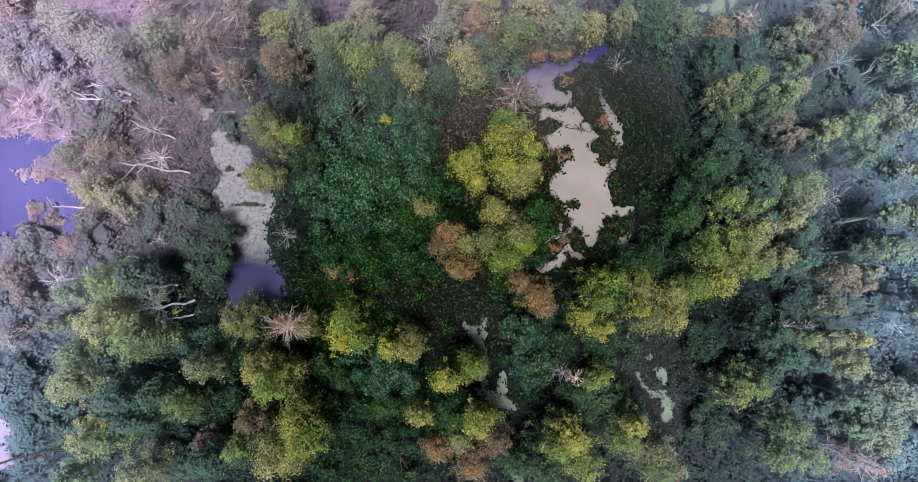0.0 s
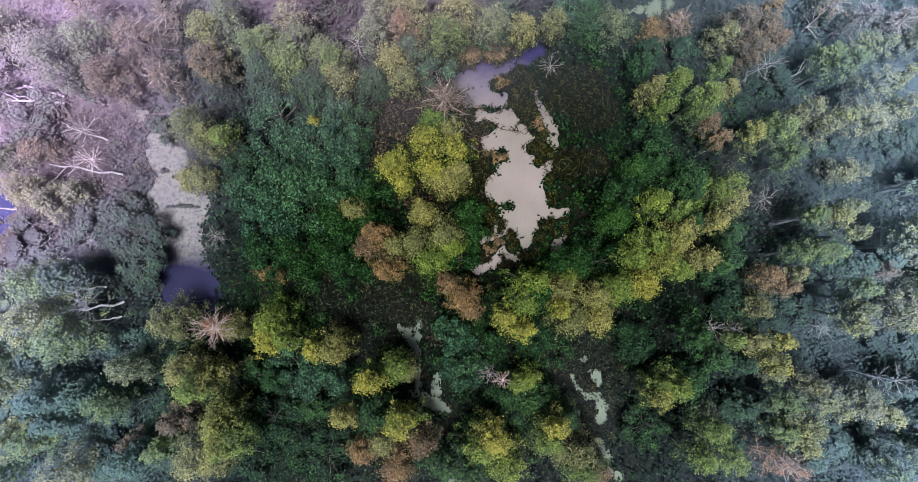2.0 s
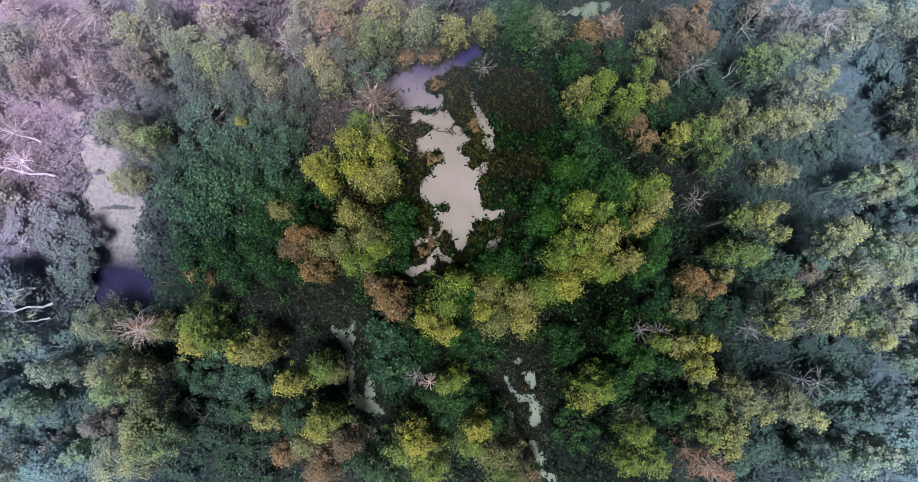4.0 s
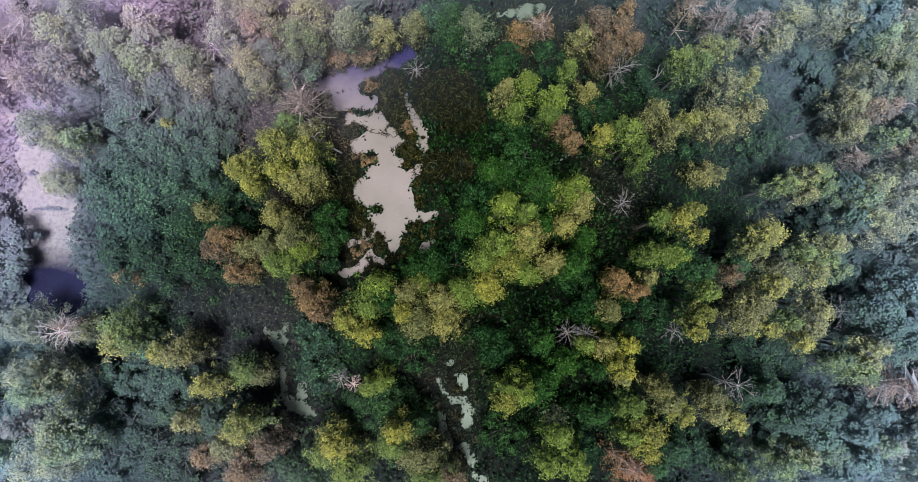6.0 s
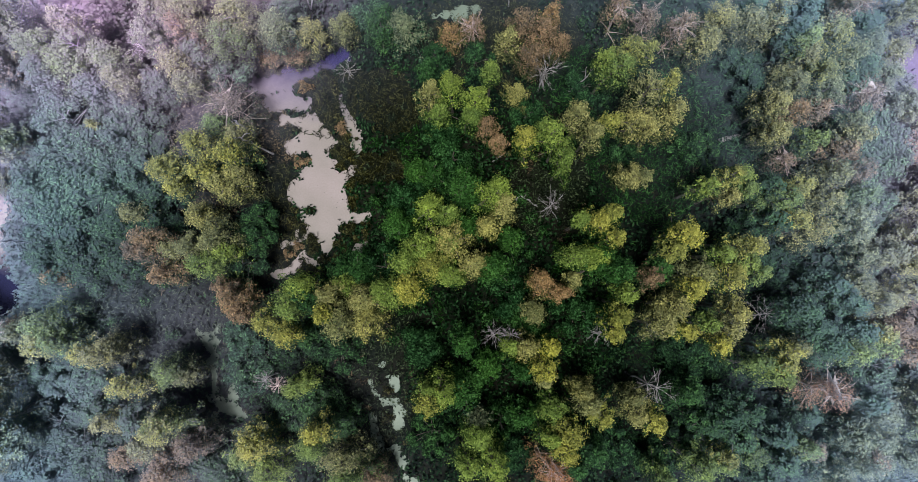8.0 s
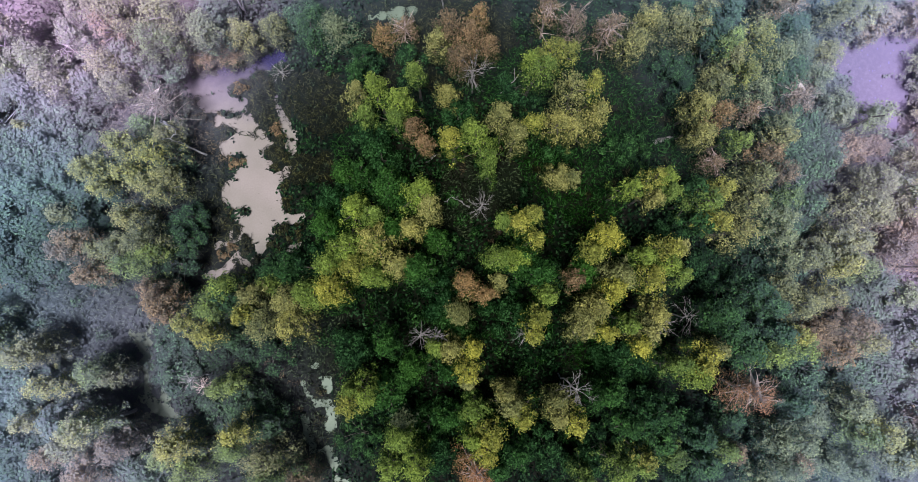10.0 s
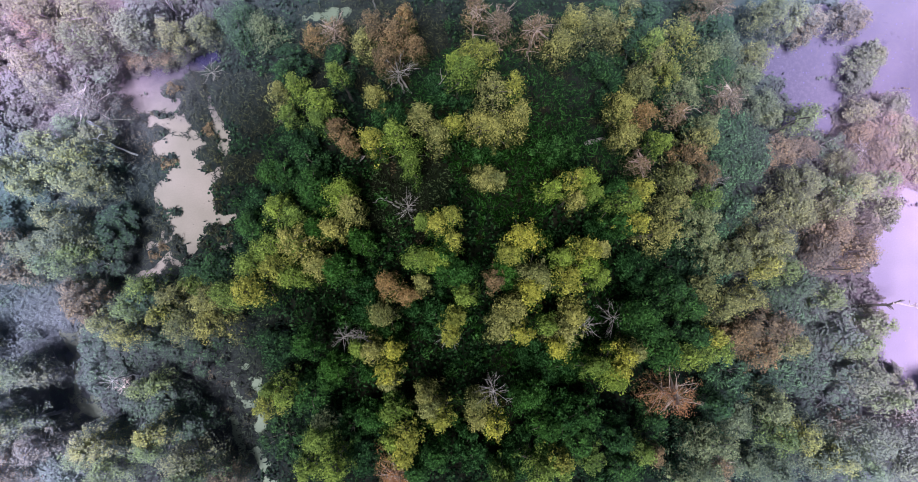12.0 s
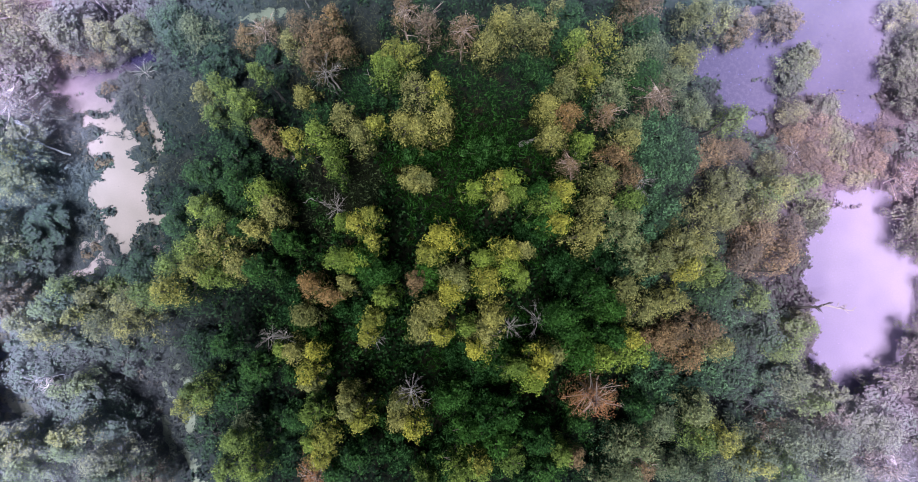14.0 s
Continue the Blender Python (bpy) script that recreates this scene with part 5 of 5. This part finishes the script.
tussock(10.58, 11.08, 0.51, 0.64, 0.8, True)
tussock(11.01, 10.47, 0.43, 0.38, 0.7)
tussock(7.89, 14.19, 0.68, 0.47, 0.9, True)
tussock(5.68, 12.11, 0.34, 0.26, 0.5)
tussock(11.34, 3.66, 0.68, 0.64, 1.1)
tussock(11.77, 3.11, 0.38, 0.34, 0.8)
tussock(10.82, 2.59, 0.56, 0.60, 1.1)
tussock(10.48, 1.47, 0.60, 0.60, 1.1)
tussock(8.64, 2.92, 0.43, 0.43, 0.9)
tussock(8.72, 2.15, 0.38, 0.43, 0.9)
tussock(7.65, 2.40, 0.43, 0.38, 0.8, True)
tussock(7.05, 1.80, 0.51, 0.38, 0.8, True)
tussock(9.53, 1.47, 0.51, 0.43, 1.0)
tussock(11.43, 6.82, 0.34, 0.47, 0.8)
tussock(11.60, 5.69, 0.43, 0.64, 0.9)
tussock(7.13, 4.20, 0.51, 0.60, 1.0)
tussock(7.99, 3.52, 0.21, 0.26, 0.5)
tussock(6.78, 8.10, 0.38, 0.38, 0.8)
tussock(12.58, 3.67, 0.43, 0.77, 0.9)
tussock(11.75, 10.39, 0.13, 0.09, 0.3)
tussock(-17.38, 11.29, 0.68, 0.38, 0.7)
tussock(-16.85, 7.50, 0.34, 0.21, 0.5)
tussock(-18.39, 7.06, 0.38, 0.68, 0.6)
tussock(-15.21, 7.07, 0.94, 0.17, 0.5, True)
tussock(-15.37, 4.91, 1.20, 0.15, 0.4)
tussock(-17.57, 1.89, 0.43, 0.77, 0.7, True)
tussock(-30.48, 7.08, 0.94, 0.60, 0.9, True)
tussock(-30.93, 4.40, 0.60, 0.85, 0.8, True)
tussock(-29.49, 3.63, 0.85, 0.56, 0.9, True)
tussock(-27.14, 3.99, 0.85, 0.77, 0.9, True)
tussock(-28.97, 7.00, 0.68, 0.43, 0.8, True)
tussock(1.29, -5.47, 0.21, 0.34, 0.6)
tussock(2.37, -7.14, 0.34, 0.68, 0.7)
tussock(1.42, -9.23, 0.38, 0.51, 0.7)
tussock(2.70, -10.14, 0.38, 0.30, 0.6)
tussock(4.25, -9.22, 0.26, 0.34, 0.6)
tussock(3.97, -11.29, 0.34, 0.51, 0.7)
tussock(3.15, -12.54, 0.38, 0.51, 0.7)
tussock(14.29, -7.91, 0.43, 0.38, 0.7)
tussock(14.29, -9.79, 0.51, 0.51, 0.8)
tussock(14.49, -11.16, 0.51, 0.34, 0.7)
tussock(15.75, -11.44, 0.34, 0.43, 0.7)
tussock(15.77, -8.32, 0.34, 0.60, 0.7)
tussock(12.81, -9.17, 0.34, 0.51, 0.7)
tussock(13.23, -11.87, 0.38, 0.38, 0.7)

plant("T", -30.47, 2.04, 3.0, 1.30)
plant("T", -29.14, 1.07, 3.0, 1.20)
plant("B", -30.74, -0.23, 3.2, 1.20)
plant("B", -29.96, -1.71, 3.2, 1.20)
plant("D", -31.15, -2.72, 3.0, 1.20)
plant("R", -30.91, -4.52, 3.0, 1.20)
plant("D", -30.68, -7.10, 3.0, 1.30)
plant("D", -28.11, -10.76, 3.4, 1.20)
plant("T", -27.17, -9.58, 3.4, 1.20)
plant("D", -29.09, -9.04, 3.2, 1.20)
plant("T", -30.58, 16.17, 4.0, 1.50)
plant("T", -28.63, 14.82, 4.0, 1.40)
plant("P", -30.41, 13.33, 4.5, 1.40)
plant("P", -27.38, 17.08, 5.0, 1.50)
plant("P", -24.75, 15.56, 5.0, 1.50)
plant("R", -31.39, 18.10, 4.0, 1.50)
plant("R", -30.21, 11.65, 2.6, 1.20)
plant("D", -25.94, 2.78, 2.4, 1.10)
plant("P", 65.36, 15.93, 3.2, 1.30)
plant("P", 65.97, 13.90, 3.4, 1.30)
plant("P", 66.23, 17.62, 3.2, 1.20)
plant("T", 64.93, 10.68, 4.0, 1.30)
plant("R", 64.60, 8.07, 4.0, 1.10)
plant("P", 65.37, 5.45, 4.5, 1.10)
plant("P", 65.70, 3.89, 4.5, 1.20)
plant("P", 65.30, -3.21, 5.0, 1.20)
plant("P", 64.27, -5.47, 5.0, 1.20)
plant("T", 62.51, -7.15, 4.0, 1.30)
plant("P", 60.71, -8.22, 5.0, 1.40)
plant("T", 63.13, -8.37, 4.5, 1.40)
fallen(-32.20, -13.58, 0.8, -25.92, -11.88, 3.0, 0.09, 4, True)
fallen(-31.30, -15.12, 0.8, -25.90, -12.42, 3.0, 0.08, 4, True)

# ---- the wood beyond ----
def far_wood():
    """The uncountable trees all round the stretch that the camera sees."""
    rng = np.random.default_rng(77)
    crowns, stems = {"G": [], "O": [], "L": []}, []
    for i in range(1150):
        x, y = rng.uniform(-80, 116), rng.uniform(-60, 66)
        if (-33 < x < 69 and -16 < y < 23) or shore(np.array(x), np.array(y)) < 0.3:
            continue
        h, r = rng.uniform(5, 8.5), rng.uniform(1.3, 2.3)
        stems.append(tube([(x, y, -0.1), (x, y, h * 0.5), (x, y, h * 0.9)], [0.13, 0.09, 0.03], 4))
        kind = "GOL"[int(rng.integers(0, 3))]
        for k in range(7):
            u = (k + 0.5) / 7
            a = k * 2.4
            c = np.array([x + np.cos(a) * r * 0.7 * (1 - u * u), y + np.sin(a) * r * 0.7 * (1 - u * u), h * (0.35 + 0.6 * u)])
            d = unit(rng.normal(size=(12, 3)) + np.array([0, 0, 0.4]))
            crowns[kind].append((c + d * r * 0.45 * rng.uniform(0.4, 1, (12, 1)), unit(d + np.array([0, 0, 0.6]))))
    for kind, label in (("G", "green alder wood all around the swamp"), ("O", "olive goat willow wood all around the swamp"), ("L", "yellowish aspen wood all around the swamp")):
        v, q = leaves(rng, np.concatenate([c[0] for c in crowns[kind]]), np.concatenate([c[1] for c in crowns[kind]]), 0.85, 0.56)
        tagged(new("far_wood", mesh_of("far_wood", v, q, LEAF[kind])), label, "wood", kind="stuff")
    x, y = rng.uniform(-100, 136, 34000), rng.uniform(-80, 86, 34000)
    out = ((x < -34) | (x > 69) | (y < -17.5) | (y > 24)) & (shore(x, y) > 0)
    x, y = x[out], y[out]
    z = 0.4 + rng.uniform(0, 1.2, len(x))
    v, q = leaves(rng, np.stack([x, y, z], 1), unit(rng.normal(size=(len(x), 3)) * 0.5 + np.array([0, 0, 0.8])), 0.9, 0.6)
    tagged(new("far_undergrowth", mesh_of("far_undergrowth", v, q, LEAF["D"])), "dark green undergrowth of the wood all around", "undergrowth", kind="stuff")
    tagged(new("far_stems", mesh_of("far_stems", *joined(stems), BARK)), "grey trunks of the wood all around", "wood", kind="stuff")


far_wood()


# ---- undergrowth ----
# kind of undergrowth (1 reeds, 2 sedge, 3 scrub, 4 dry scrub), place and radius
ZONES = [
    (1, 36.8, 14.7, 5.6), (1, 33.7, 9.0, 4.7), (1, 38.5, 11.2, 3.8), (1, 28.2, 14.2, 3.0),
    (1, -6.5, -9.7, 4.6), (1, -7.5, -3.9, 3.4), (1, 36.0, -4.9, 3.8), (1, -7.2, -11.8, 3.7),
    (1, 13.4, -0.1, 2.5), (2, 20.1, 18.1, 3.9), (2, 13.9, 12.7, 2.6), (2, 13.3, 8.0, 1.9),
    (2, 5.6, 6.6, 2.1), (2, 7.5, 2.0, 2.1), (2, 9.8, 11.8, 2.6), (2, 7.1, 16.6, 2.2),
    (4, 60.4, 11.0, 5.5), (2, 58.8, 16.6, 2.6), (2, 25.7, 18.1, 2.6), (2, -15.9, 9.7, 2.6),
    (3, -1.2, -3.1, 4.2), (3, 12.2, -5.9, 3.8), (3, 14.3, -9.2, 2.9), (3, 25.4, 6.2, 3.0),
    (3, -4.7, -1.1, 2.9), (4, -23.5, 8.3, 6.5), (4, -19.1, 17.5, 6.2), (3, 55.3, -9.0, 4.9),
    (3, 61.4, -10.5, 4.5), (4, -29.0, 12.5, 4.0), (4, -28.5, 0.0, 4.0), (4, 2.6, 9.4, 4.2), (4, -27.5, 18.5, 5.0),
]


def zone_of(x, y):
    best, kind = np.full(np.shape(x), 0.0), np.zeros(np.shape(x), int)
    for k, zx, zy, r in ZONES:
        v = 1.0 - np.hypot(x - zx, y - zy) / r + (grain(x, y, 1.6, 31) - 0.5) * 1.1 + (grain(x, y, 0.6, 32) - 0.5) * 0.7
        kind = np.where(v > best, k, kind)
        best = np.maximum(best, v)
    stray = grain(x, y, 0.9, 33)
    return np.where(stray > 0.82, (kind + 1) % 5, kind)


def undergrowth(name, label, material, choose, per_metre, length, width, tall, seed):
    """Countless low leaves over the part of the ground that choose() names."""
    rng = np.random.default_rng(seed)
    lo, hi = np.array([-34.0, -17.5]), np.array([69.0, 24.0])
    n = int(np.prod(hi - lo) * per_metre)
    p = rng.uniform(lo, hi, size=(n, 2))
    x, y = p[:, 0], p[:, 1]
    keep = zone_of(x, y) == choose
    x, y = x[keep], y[keep]
    d = shore(x, y)
    on = d > -0.06 - 0.3 * rng.uniform(0, 1, len(d)) ** 3
    x, y, d = x[on], y[on], d[on]
    hump = grain(x, y, 1.1, 21) ** 1.5 * 0.7 + grain(x, y, 2.7, 22) * 0.5 + grain(x, y, 0.55, 23) * 0.4
    near = np.clip(d / 1.2, 0.2, 1)
    z = np.maximum(ground_height(x, y, d), 0.02) + near * tall * hump * rng.uniform(0.25, 1.0, len(x))
    rise = lambda u, v: grain(u, v, 1.1, 21) + 0.6 * grain(u, v, 0.55, 23)
    slope = np.stack([rise(x + 0.2, y) - rise(x - 0.2, y), rise(x, y + 0.2) - rise(x, y - 0.2)], 1)
    facing = np.concatenate([-slope * 2.2, np.full((len(x), 1), 0.55)], 1) + rng.normal(size=(len(x), 3)) * 0.32
    v, q = leaves(rng, np.stack([x, y, z], 1), unit(facing), length, width)
    tagged(new(name, mesh_of(name, v, q, material)), label, "undergrowth", kind="stuff")


def undershrubs():
    """Countless low bushes between the trees, in one mesh."""
    rng = np.random.default_rng(55)
    at, facing = [], []
    for i in range(1100):
        x, y = rng.uniform(-33, 68), rng.uniform(-17, 24)
        room = float(shore(np.array(x), np.array(y)))
        if room < 0.8 or zone_of(np.array([x]), np.array([y]))[0] in (1, 2, 4):
            continue
        r, z = rng.uniform(0.35, 0.85), rng.uniform(0.6, 1.7)
        n = int(70 + 90 * r)
        d = unit(rng.normal(size=(n, 3)) + np.array([0, 0, 0.5]))
        at.append(np.array([x, y, z]) + d * r * rng.uniform(0.35, 1.1, (n, 1)))
        facing.append(unit(d + rng.normal(size=(n, 3)) * 0.4))
    v, q = small_leaves(rng, np.concatenate(at), np.concatenate(facing), 0.19, 0.13)
    tagged(new("undershrubs", mesh_of("undershrubs", v, q, LEAF["D"])), "low dark green bushes between the trees", "undergrowth", kind="stuff")


undershrubs()
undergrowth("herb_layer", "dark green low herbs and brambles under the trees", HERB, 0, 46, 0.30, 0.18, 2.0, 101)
undergrowth("reed_bed", "lush deep green reeds and ferns in a clearing", FERN, 1, 95, 0.42, 0.07, 1.7, 102)
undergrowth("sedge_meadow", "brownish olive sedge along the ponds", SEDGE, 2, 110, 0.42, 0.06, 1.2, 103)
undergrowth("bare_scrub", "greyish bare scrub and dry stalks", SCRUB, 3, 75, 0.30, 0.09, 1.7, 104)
undergrowth("dry_scrub", "brownish dry scrub and withered stalks", DRY, 4, 95, 0.24, 0.08, 1.7, 105)
